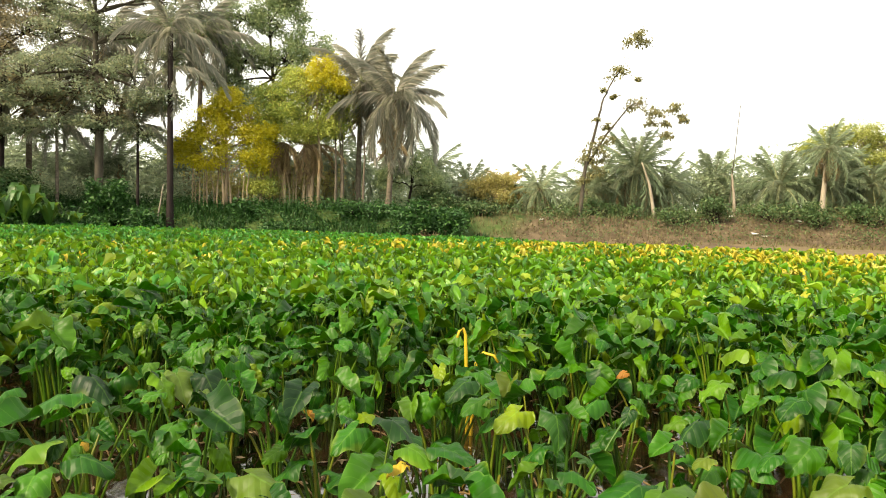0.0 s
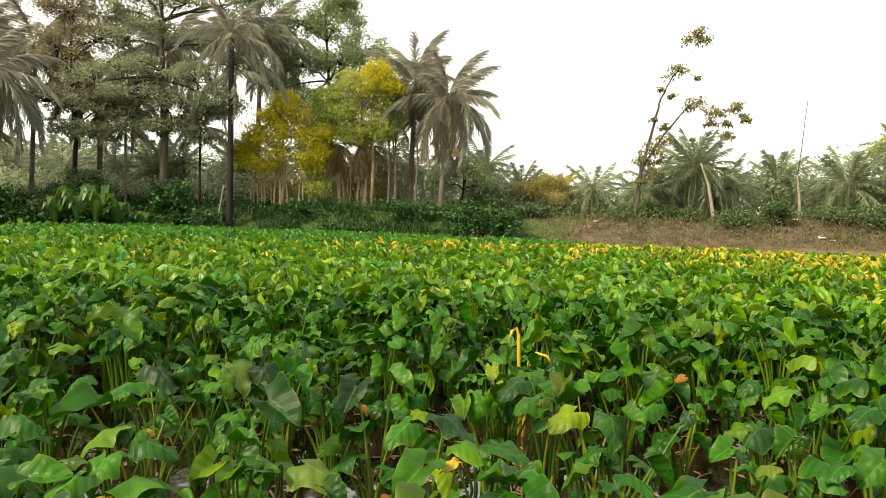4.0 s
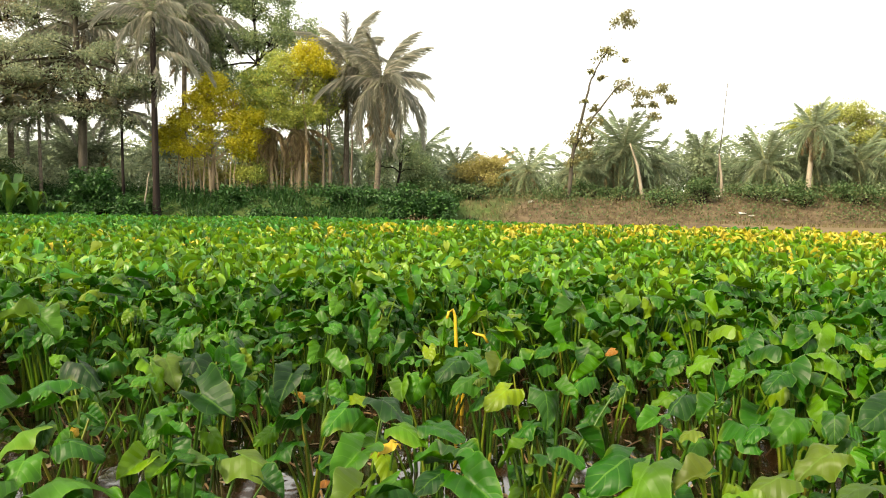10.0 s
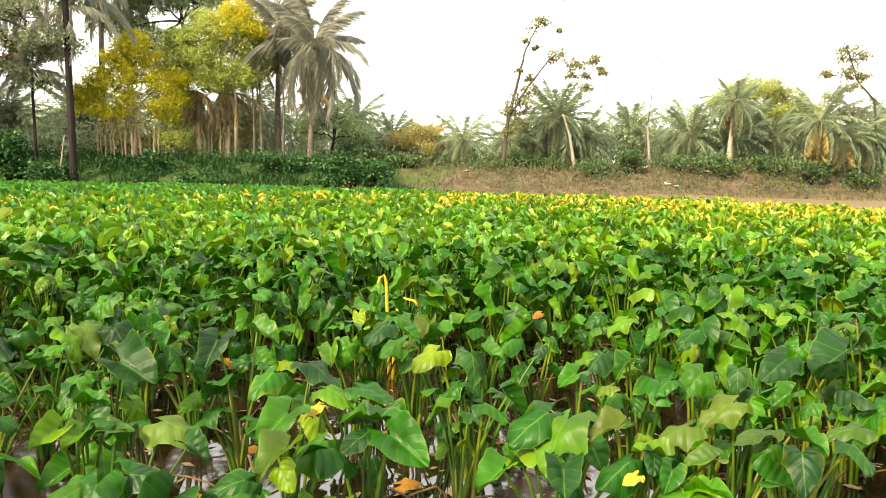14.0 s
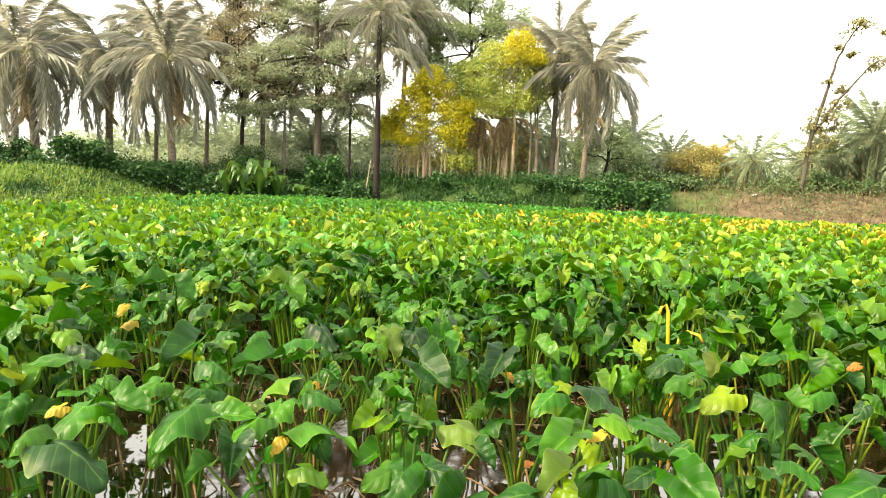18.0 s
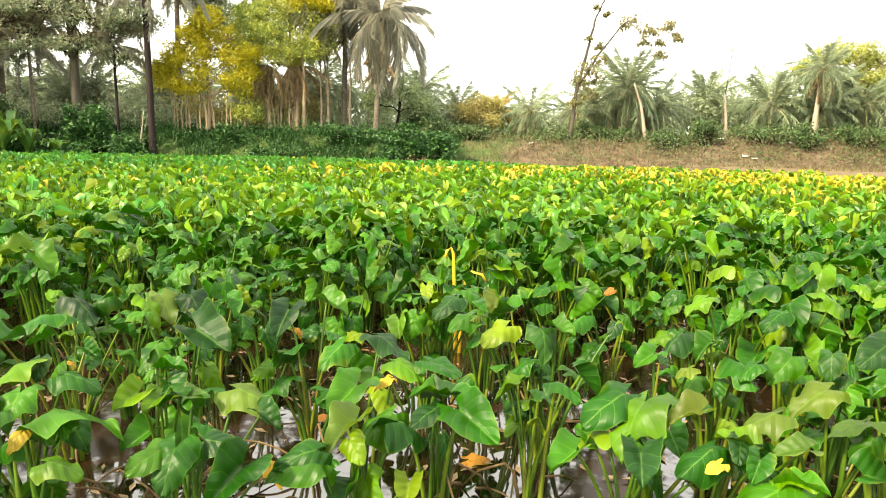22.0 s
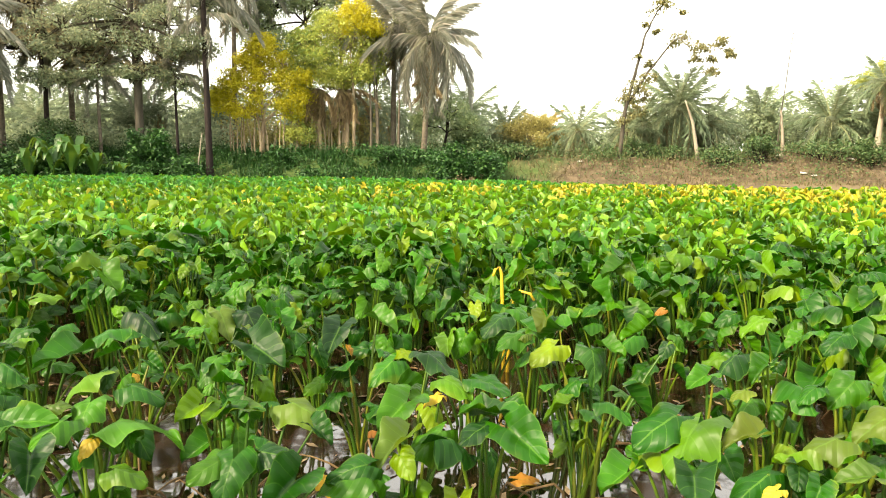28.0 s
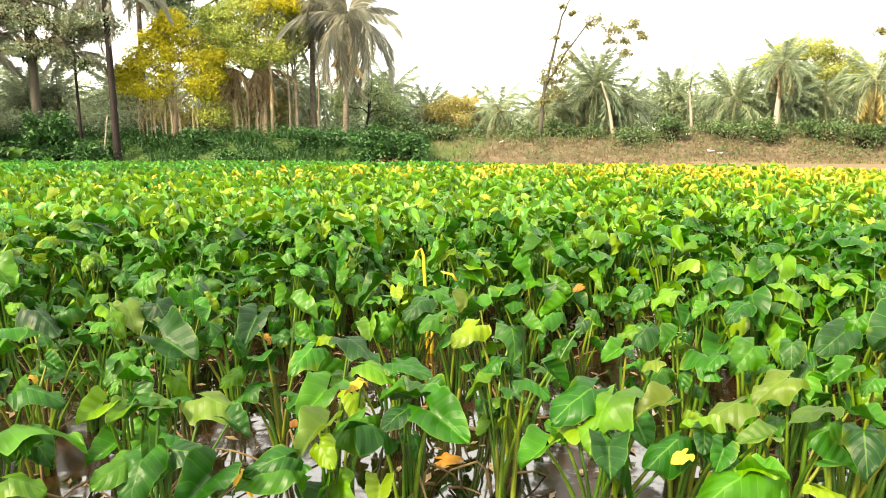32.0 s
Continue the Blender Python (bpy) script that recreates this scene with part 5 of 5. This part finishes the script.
palm(gz(22.0, 32.6), (22.0, 32.6, 3.6), DATE_LABEL, 0.18, DATE, 44, DATE_DRY, 22, 109, 1.05, None, 1.3, -0.8, DP)
palm(gz(13.0, 37.5), (13.0, 37.5, 3.0), DATE_LABEL, 0.18, DATE, 43, DATE_DRY, 14, 101, 1.0, None, 1.3, -0.7, DP)
palm(gz(28.5, 32.0), (28.4, 32.0, 4.2), DATE_LABEL, 0.18, DATE, 46, DATE_DRY, 14, 102, 1.1, None, 1.3, -0.7, DP)

broad_tree("yellow_green_tree", gz(22.4, 33.8), "spreading tree with pale yellow-green crown behind the palms", [(0, 0, 0), (0, 0, 1.8), (0.1, 0, 3.0)], 0.14,
           [(-2.6, 0, 3.4, 0.8, 0.5), (-1.6, 0, 4.1, 0.9, 0.5), (-0.5, 0, 4.3, 1.1, 0.5), (0.9, 0, 3.8, 1.0, 0.5), (1.9, 0, 3.1, 0.9, 0.5), (2.7, 0, 2.3, 0.7, 0.5), (0.2, 0, 2.9, 1.3, 0.6), (1.4, -0.3, 2.2, 1.0, 0.5)], 190, 6800, 0.17, M_PALEYELLOW, M_BARK_PALE, 67)
broad_tree("golden_shrub_tree", gz(2.7, 33.4), "low rounded tree with golden dry foliage", [(0, 0, 0), (0, 0, 0.5), (0.1, 0, 1.0)], 0.08,
           [(-0.6, 0, 1.3, 0.6, 0.5), (0.1, 0, 1.7, 0.6, 0.4), (0.7, 0, 1.5, 0.6, 0.4), (0.2, -0.3, 0.9, 0.9, 0.4)], 80, 1500, 0.16, M_GOLDLEAF, M_BARK_WARM, 68)


def sparse_tree(base, label, stem, side, tufts, seed, r0=0.1):
    """A leaning tree, nearly bare, with tufts of leaves (x, y, z, size) at its ends; all from the base."""
    rng = random.Random(seed)
    root = thing("sparse_tree", base, label, "tree")
    P = np.concatenate([bend(stem[i], stem[i + 1], 0, 4, rng, 0.03)[(1 if i else 0):] for i in range(len(stem) - 1)])
    part("trunk", make_mesh("trunk", *tube(P, r0 * np.linspace(1, 0, len(P)) ** 1.5 + 0.028, 8), M_BARK_GREY), root)
    for pts in side:
        Q = np.concatenate([bend(pts[i], pts[i + 1], 0.0, 4, rng, 0.04)[(1 if i else 0):] for i in range(len(pts) - 1)])
        part("limb", make_mesh("limb", *tube(Q, np.linspace(0.07, 0.024, len(Q)), 6), M_BARK_GREY), root)
        P = np.concatenate([P, Q])
    for x, y, z, s in tufts:
        near_p = P[int(np.argmin(np.linalg.norm(P - np.array((x, y, z + 0.1)), axis=1)))]
        part("twig", make_mesh("twig", *tube(bend(near_p, (x, y, z), 0.05, 5, rng, 0.04), np.linspace(0.009, 0.005, 5), 4), M_BARK_PALM), root)
        ends = [(x + rng.uniform(-1, 1) * s, y + rng.uniform(-1, 1) * s, z + rng.uniform(-0.7, 0.5) * s) for _ in range(7)]
        tagged(part("tuft", make_mesh("tuft", *leaves(ends, s * 0.6, int(620 * s + 40), 0.16, rng, 0.6, 0.6), M_SPARSELEAF, smooth=False), root), kind="stuff")
    return root


b = gz(6.85, 31.0)


def up(*points):
    """Points (x, z) of the world as points from the base of a tree at b."""
    return [(x - b[0], 0, z - b[2]) for x, z in points]


sparse_tree(b, "leaning sparse tree, almost bare, with leaf tufts at its ends", [(0, 0, -0.2)] + up((7.04, 3.75), (7.42, 5.45), (7.61, 6.44), (7.8, 7.27), (8.17, 8.04), (8.51, 8.52)),
            [up((7.12, 4.05), (7.99, 5.54), (8.8, 6.6), (9.27, 7.08))],
            [(x - b[0], 0, z - b[2], k) for x, z, k in ((9.0, 10.2, 0.42), (9.5, 10.0, 0.3), (8.51, 8.6, 0.42), (9.27, 7.1, 0.42), (10.3, 6.7, 0.36), (10.2, 6.25, 0.25), (11.25, 7.0, 0.3), (11.65, 6.45, 0.3), (10.9, 6.2, 0.2), (10.9, 5.7, 0.25), (7.8, 7.7, 0.12), (8.3, 7.4, 0.14), (9.4, 8.2, 0.14),
             (8.0, 6.0, 0.2), (7.5, 6.3, 0.14), (7.35, 5.0, 0.36), (7.2, 4.4, 0.4), (8.1, 5.3, 0.3), (7.7, 4.6, 0.35), (7.0, 3.4, 0.3), (7.6, 3.8, 0.4))], 111, 0.08)
b = gz(26.0, 30.0)
sparse_tree(b, "thin tree with a loose cluster of drooping leaf tufts", [(0, 0, -0.2), (-0.1, 0, 3.4 - b[2]), (-0.5, 0, 5.4 - b[2]), (-1.6, 0, 6.4 - b[2]), (-2.2, 0, 7.7 - b[2])], [],
            [(-2.2, 0, 7.7 - b[2], 0.5), (-1.6, 0, 7.5 - b[2], 0.4), (-1.9, 0, 6.8 - b[2], 0.5), (-3.2, 0, 6.7 - b[2], 0.3), (-1.2, 0, 6.6 - b[2], 0.3), (-1.8, 0, 6.0 - b[2], 0.4), (-2.6, 0, 5.6 - b[2], 0.25), (-1.7, 0, 5.1 - b[2], 0.45)], 112, 0.08)

# slim stems and poles
def pole(points, r, label, bark, seed, name="bare_stem"):
    rng = random.Random(seed)
    base = points[0]
    root = thing(name, base, label, "tree")
    P = [np.array(p) - np.array(base) for p in points]
    P[0][2] -= 0.2
    Q = np.concatenate([bend(P[i], P[i + 1], 0, 4, rng, 0.02)[(1 if i else 0):] for i in range(len(P) - 1)])
    part("trunk", make_mesh("trunk", *tube(Q, np.linspace(r, r * 0.35, len(Q)), 7), bark), root)
    return root


pole([gz(15.0, 33.0), (15.05, 33.0, 4.0), (15.3, 33.0, 7.7)], 0.04, "bare grey stem, dead and leafless", M_BARK_GREY, 121)
pole([gz(14.6, 31.5), (14.5, 31.5, 3.0), (14.35, 31.5, 3.9)], 0.09, "pale bare stump of a palm trunk", M_BARK_PALE, 124)
pole([gz(10.7, 31.4), (10.3, 31.4, 3.3), (9.9, 31.4, 4.3)], 0.1, "pale bare trunk leaning over the bank", M_BARK_PALE, 122)
pole([gz(-12.75, 28.9), (-12.5, 28.9, 1.6), (-12.35, 28.9, 2.5)], 0.05, "pale stick stuck in the bank beside the dark trunk", M_BARK_PALE, 123, "stick")
rs = random.Random(19)
for i, (x, z) in enumerate([(-11.9, 3.2), (-11.6, 3.4), (-11.45, 3.2), (-11.2, 3.6), (-11.05, 3.1), (-10.9, 3.3), (-10.75, 3.2), (-10.05, 3.3), (-9.7, 3.1), (-9.2, 3.3), (-8.9, 3.5), (-10.2, 3.6), (-9.9, 3.2), (-9.4, 3.6), (-8.5, 3.5), (-8.1, 4.2), (-7.9, 3.6), (-7.0, 4.3), (-6.8, 4.4), (-6.5, 4.2), (-11.3, 3.0), (-10.6, 3.4), (-10.45, 3.1), (-10.3, 3.3), (-7.4, 3.7), (-7.2, 3.9), (-6.6, 3.7), (-6.2, 4.0), (-5.9, 3.9), (-5.2, 5.6), (-4.8, 5.6), (-4.65, 5.0), (-3.8, 5.2)]):
    y, lean, thick = (31.0 if x < -8.6 else 31.9) + rs.uniform(-0.3, 0.3), rs.gauss(0, 0.16), rs.uniform(0.03, 0.062) if i < 29 else 0.08
    x += rs.uniform(-0.12, 0.12)
    pole([gz(x, y), (x + lean * 0.2, y, (z + 1.6) / 2), (x + lean, y, z + rs.uniform(0.0, 0.5))], thick, "slim pale brown trunk among the yellow trees", M_BARK_WARM if i < 29 else M_BARK_PALM, 130 + i, "slim_trunk")

# bushes
DARK_BUSH, PALE_BUSH = "dense dark green bush at the water's edge", "low green bush on the dry bank"
for i, (x, y, rx, rz, n) in enumerate([(-24.0, 23.5, 1.8, 1.0, 2600), (-21.6, 25.0, 1.5, 0.9, 1800), (-27.5, 22.0, 1.8, 1.0, 2200), (-17.5, 26.6, 1.5, 1.2, 2400), (-14.3, 28.2, 1.0, 1.7, 2600), (-18.6, 27.2, 1.2, 1.5, 2000), (-16.4, 27.6, 0.9, 1.2, 1600), (-12.9, 27.6, 1.1, 1.1, 2000), (-15.0, 27.4, 1.2, 0.7, 1200), (-6.9, 28.6, 0.8, 0.5, 900),
                                       (-0.9, 28.4, 1.2, 1.15, 2200), (0.5, 28.4, 1.1, 1.05, 2000), (-19.8, 25.6, 1.2, 0.9, 1700), (-9.0, 30.4, 1.2, 0.3, 600), (-3.5, 30.4, 1.3, 0.35, 700)]):
    shrub(gz(x, y), rx, rz, n, 0.2, M_BUSH, DARK_BUSH, 150 + i)
for i, (x, y, rx, rz, n) in enumerate([(11.6, 30.6, 1.6, 0.4, 700), (13.1, 30.4, 0.8, 0.7, 800), (16.2, 30.8, 1.7, 0.4, 700), (18.0, 30.2, 0.9, 0.7, 900), (20.6, 30.4, 1.5, 0.55, 1000), (22.3, 29.9, 0.9, 0.75, 1000), (25.2, 29.8, 1.5, 0.5, 900),
                                       (9.2, 31.4, 0.7, 0.4, 500), (7.9, 31.9, 0.8, 0.5, 500), (2.2, 30.8, 0.8, 0.35, 500), (0.6, 32.5, 1.1, 0.7, 800), (-0.2, 34.5, 1.4, 1.1, 1000)]):
    shrub(gz(x, y), rx, rz, n, 0.15, M_BUSH_R, PALE_BUSH, 170 + i)


for i, (x, y) in enumerate([(-1.2, 27.9), (-0.6, 27.8), (-0.1, 27.9)]):
    shrub(gz(x, y), 0.6, 0.62, 160, 0.12, M_DRYBRUSH, "reddish brown dead bush at the water's edge", 200 + i, 60, "dead_bush", M_STRAW)


def banana(at, seed, n=8, h=1.5):
    rng = random.Random(seed)
    root = thing("banana_plant", at, "young banana plant with broad pale green leaves", "plant")
    part("stem", make_mesh("stem", *tube(bend((0, 0, -0.2), (0.05, 0, h * 0.55), 0, 5), np.linspace(0.07, 0.04, 5), 8), M_BANANA), root)
    for i in range(n):
        a, L = i * 2.4 + rng.uniform(-0.3, 0.3), h * rng.uniform(0.7, 1.0)
        t = np.linspace(0, 1, 8)
        rise = rng.uniform(1.4, 3.0)
        P = np.stack([L * t * 0.6, 0 * t, L * (rise * t - 0.72 * rise * t ** 2.4)], 1)
        w = 0.11 * L * np.sin(np.pi * np.clip(t * 0.93 + 0.05, 0, 1)) ** 0.6
        V = np.concatenate([np.stack([P[:, 0], s * w, P[:, 2] + 0.25 * abs(s) * w], 1) for s in (-1, 0, 1)])
        F = [(c * 8 + k, c * 8 + k + 1, (c + 1) * 8 + k) for c in (0, 1) for k in range(7)] + [(c * 8 + k + 1, (c + 1) * 8 + k + 1, (c + 1) * 8 + k) for c in (0, 1) for k in range(7)]
        part("leaf", make_mesh("banana_leaf", V, np.array(F), M_BANANA), root, "", Matrix.Translation((0.05, 0, h * 0.5)) @ Matrix.Rotation(a, 4, "Z"))
    return root


for i, (x, y, n, h) in enumerate([(-16.5, 25.6, 11, 1.9), (-15.9, 26.2, 9, 1.5), (-17.3, 25.6, 10, 1.7), (-18.3, 25.6, 9, 1.6), (-15.1, 26.6, 8, 1.3), (-17.8, 26.4, 9, 2.0), (-16.9, 26.6, 8, 1.8)]):
    banana(gz(x, y), 181 + i, n, h * 0.85)


# far wood
def far_wood():
    rng = random.Random(77)
    ends = []
    for _ in range(420):
        x, y = rng.uniform(-95, 110), rng.uniform(52, 120)
        top = rng.uniform(2.2, 4.8) * (1 + 0.35 * soft_step((-x - 2) / 20)) * (y / 75) ** 0.7
        for _ in range(8):
            ends.append((x + rng.gauss(0, 1.3), y + rng.gauss(0, 1.0), 1.5 + top * rng.uniform(0.15, 1.0)))
    tagged(new("far_wood", make_mesh("far_wood", *leaves(ends, 1.0, 30000, 0.55, rng, 0.9), M_FARWOOD, smooth=False)), "distant grey-green wood along the horizon, haze painted into its leaves", "wood", kind="stuff")


def thicket(name, label, mat, x0, x1, y0, y1, top, n, count, size, seed, lo=0.05):
    """A tangled mass of bushes and saplings with an uneven top."""
    rng = random.Random(seed)
    ends = []
    for _ in range(n):
        x, y = rng.uniform(x0, x1), rng.uniform(y0, y1)
        h = top(x) * (0.7 + 0.55 * noise.noise((x * 0.35, y * 0.2, seed)) + 0.3 * rng.random())
        g = ground_z(x, y)
        for _ in range(6):
            ends.append((x + rng.gauss(0, 0.45), y + rng.gauss(0, 0.4), g + h * rng.uniform(lo, 1.0)))
    tagged(new(name, make_mesh(name, *leaves(ends, 0.45, count, size, rng, 0.9), mat, smooth=False)), label, "undergrowth", kind="stuff")


far_wood()
# wherever M_FARWOOD is used below, haze is part of the leaf colour
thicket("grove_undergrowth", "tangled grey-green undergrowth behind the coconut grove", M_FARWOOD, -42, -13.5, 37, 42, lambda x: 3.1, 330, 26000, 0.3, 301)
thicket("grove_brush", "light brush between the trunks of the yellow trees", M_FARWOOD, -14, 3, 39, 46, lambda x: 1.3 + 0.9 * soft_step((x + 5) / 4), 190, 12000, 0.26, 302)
thicket("bank_brush", "brush between the date palms, haze painted into its leaves", M_FARWOOD, 0.5, 36, 34, 38, lambda x: 1.6 + 1.1 * soft_step((x - 6) / 8), 360, 32000, 0.22, 303)
thicket("bank_weeds", "dark green weeds and creepers covering the far bank", M_BUSH, -26, -1.5, 28.8, 32.4, lambda x: 0.38, 400, 24000, 0.12, 305)
thicket("dry_brush", "reddish brown dead brush on the slope of the bank", M_DRYBRUSH, 3, 32, 28.7, 31.4, lambda x: 0.33, 330, 10000, 0.1, 309)
thicket("east_weeds", "patchy green weeds on top of the dry bank", M_BUSH_R, 5, 33, 28.8, 32.6, lambda x: 0.38, 420, 17000, 0.12, 306)
thicket("middle_weeds", "low weeds and dry brush at the bend of the bank", M_BUSH_R, 0, 8, 31, 34, lambda x: 0.45, 90, 4500, 0.14, 307)
thicket("west_weeds", "rank green weeds along the west edge of the field", M_BUSH, -27, -15.8, 9, 24, lambda x: 0.2 + 0.35 * soft_step((-20 - x) / 4), 420, 16000, 0.13, 308)
thicket("west_brush", "dense green brush on the west bank", M_BUSH, -36, -19, 25, 31, lambda x: 0.8, 260, 17000, 0.2, 304)
thicket("hanging_dead_leaves", "straw-coloured dead leaves and creepers hanging between the slim trunks", M_GOLDLEAF, -12.2, -5.2, 32.6, 34.4, lambda x: 2.0 + 0.5 * soft_step((x + 9) / 2), 80, 3000, 0.24, 310, 0.3)
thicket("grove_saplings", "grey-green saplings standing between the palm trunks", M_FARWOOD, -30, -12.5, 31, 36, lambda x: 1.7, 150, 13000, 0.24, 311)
# no haze stands before these palms; their leaflet colour holds it
far_palm = simple_palm(gz(-0.6, 58), 1.9, "distant grey-green palm, haze painted into its fronds", DATE, 26, DATE_DRY, 6, 190, 1.0, "distant palms")
for i in range(22):
    x, y, s = -52 + i * 5.0 + ry.uniform(-1.8, 1.8), ry.uniform(50, 66), ry.uniform(0.75, 1.1)
    copy_thing(far_palm, Matrix.Translation(gz(x, y)) @ Matrix.Rotation(ry.uniform(0, 6.28), 4, "Z") @ Matrix.Diagonal((s, s, s, 1)))


# grass on the banks
def grass(name, label, mat, count, spot, hmin, hmax, seed, wet=False):
    rng = random.Random(seed)
    rows = []
    while len(rows) < count:
        x, y = spot(rng)
        z = ground_z(x, y)
        if (z < 0.12 and not wet) or (z > 0.2 and noise.noise((x * 0.7, y * 0.7, seed)) < -0.15):
            continue
        rows.append((x, y, max(z, 0.0) - 0.02, rng.uniform(0, 6.28), rng.uniform(-1.5, -0.8), rng.uniform(-0.4, 0.4), rng.uniform(hmin, hmax)))
    A = np.array(rows)
    V = np.array([(0, -0.06, 0), (0, 0.06, 0), (0.5, -0.045, 0.02), (0.5, 0.045, 0.02), (1, 0, -0.12)])
    F = np.array([(0, 1, 3), (0, 3, 2), (2, 3, 4)])
    tagged(new(name, make_mesh(name, *scatter(V, F, turns(A[:, 3], A[:, 4], A[:, 5]), A[:, 6], A[:, :3]), mat)), label, "grass", kind="stuff")


grass("bank_grass", "dark green grass and weeds on the far bank", M_GRASS, 30000, lambda r: (r.uniform(-24, 2.5), r.uniform(26.8, 33)) if r.random() < 0.75 else (r.uniform(-24, -15), r.uniform(8, 26)), 0.15, 0.45, 201)
grass("light_grass", "tall light green grass along the west edge of the field", M_LIGHTGRASS, 42000, lambda r: (lambda y: (-12.7 - max(0.0, y - 10) * 0.26 - r.random() ** 1.3 * 9, y))(r.uniform(5, 25)), 0.2, 0.5, 203, True)
grass("dry_grass", "dry brownish grass tufts on the east bank", M_DRYGRASS, 9000, lambda r: (r.uniform(1.5, 32), r.uniform(27.5, 34)), 0.1, 0.32, 202)


# scraps and litter
def scrap(at, seed, s=0.3):
    rng = random.Random(seed)
    V = [(rng.uniform(-1, 1) * s, rng.uniform(-1, 1) * s * 0.6, rng.uniform(0, 0.5) * s) for _ in range(10)]
    bm = bmesh.new()
    for v in V:
        bm.verts.new(v)
    bmesh.ops.convex_hull(bm, input=bm.verts)
    me = bpy.data.meshes.new("scrap")
    bm.to_mesh(me)
    bm.free()
    me.materials.append(M_WHITE)
    thing("plastic_scrap", at, "white crumpled plastic scrap lying on the bank", "litter", "scraps on the bank", data=me)


for i, (x, y) in enumerate([(14.5, 31.6), (15.1, 29.4), (14.8, 29.6), (5.0, 30.6), (17.2, 30.4)]):
    scrap(gz(x, y, 0.02), 210 + i, 0.22)


def litter():
    rng = random.Random(31)
    rows = []
    while len(rows) < 1500:
        x, y = rng.uniform(-5, 5.5), rng.uniform(1.3, 7)
        rows.append((x, y, 0.004 + 0.012 * rng.random(), rng.uniform(0, 6.28), rng.uniform(-0.08, 0.08), rng.uniform(-0.3, 0.3), rng.uniform(0.03, 0.11)))
    A = np.array(rows)
    tagged(new("floating_litter", make_mesh("floating_litter", *scatter(LEAF_V * (1, 0.7, 0.3), LEAF_F, turns(A[:, 3], A[:, 4], A[:, 5]), A[:, 6], A[:, :3]), M_LITTER, smooth=False)), "bits of dead brown leaf floating on the water", "litter", kind="stuff")


litter()
for i, (x, y) in enumerate([(0.58, 3.22), (-0.21, 3.12), (-0.26, 3.74), (-1.56, 4.19), (1.9, 3.0)]):
    leaf = thing("fallen_leaf", (x, y, 0.015), "withered orange leaf floating on the muddy water", "leaf", "fallen leaves on the water", data=BLADES[i]["o"])
    leaf.matrix_basis = pose_of((x, y, 0.02), i * 1.9, -0.12, 0.2, 0.11)

def fallen_stalks():
    rng = random.Random(41)
    pieces = []
    for _ in range(170):
        x, y, a, L = rng.uniform(-4, 4.5), rng.uniform(1.7, 6.5), rng.uniform(0, 6.28), rng.uniform(0.12, 0.4)
        z = rng.uniform(0.005, 0.02)
        pieces.append(tube(bend((x, y, z), (x + L * math.cos(a), y + L * math.sin(a), z + rng.uniform(0, 0.16)), rng.uniform(0, 0.04), 5), np.linspace(0.008, 0.004, 5), 4, cap=False))
    tagged(new("fallen_stalk", make_mesh("fallen_stalk", *join(pieces), M_STRAW)), "dead brown leaf stalks lying across the water", "litter", kind="stuff")


fallen_stalks()

# a dying plant with two hooked yellow stalks
hook = thing("dying_taro_plant", (0.58, 4.92, 0), "dying taro plant with hooked bright yellow stalks", "plant")
for x, h, d in ((-0.05, 0.78, -0.05), (0.04, 0.6, 0.13)):
    P = np.array([(x * 0.3, 0, -0.05), (x * 0.6, 0, h * 0.5), (x, 0, h), (x + d * 0.4, 0, h + 0.045), (x + d, -0.02, h + 0.03), (x + d * 1.25, -0.03, h - 0.02)])
    part("stalk", make_mesh("stalk", *tube(P, np.linspace(0.016, 0.011, 6), 6), M_STALK_GOLD), hook)
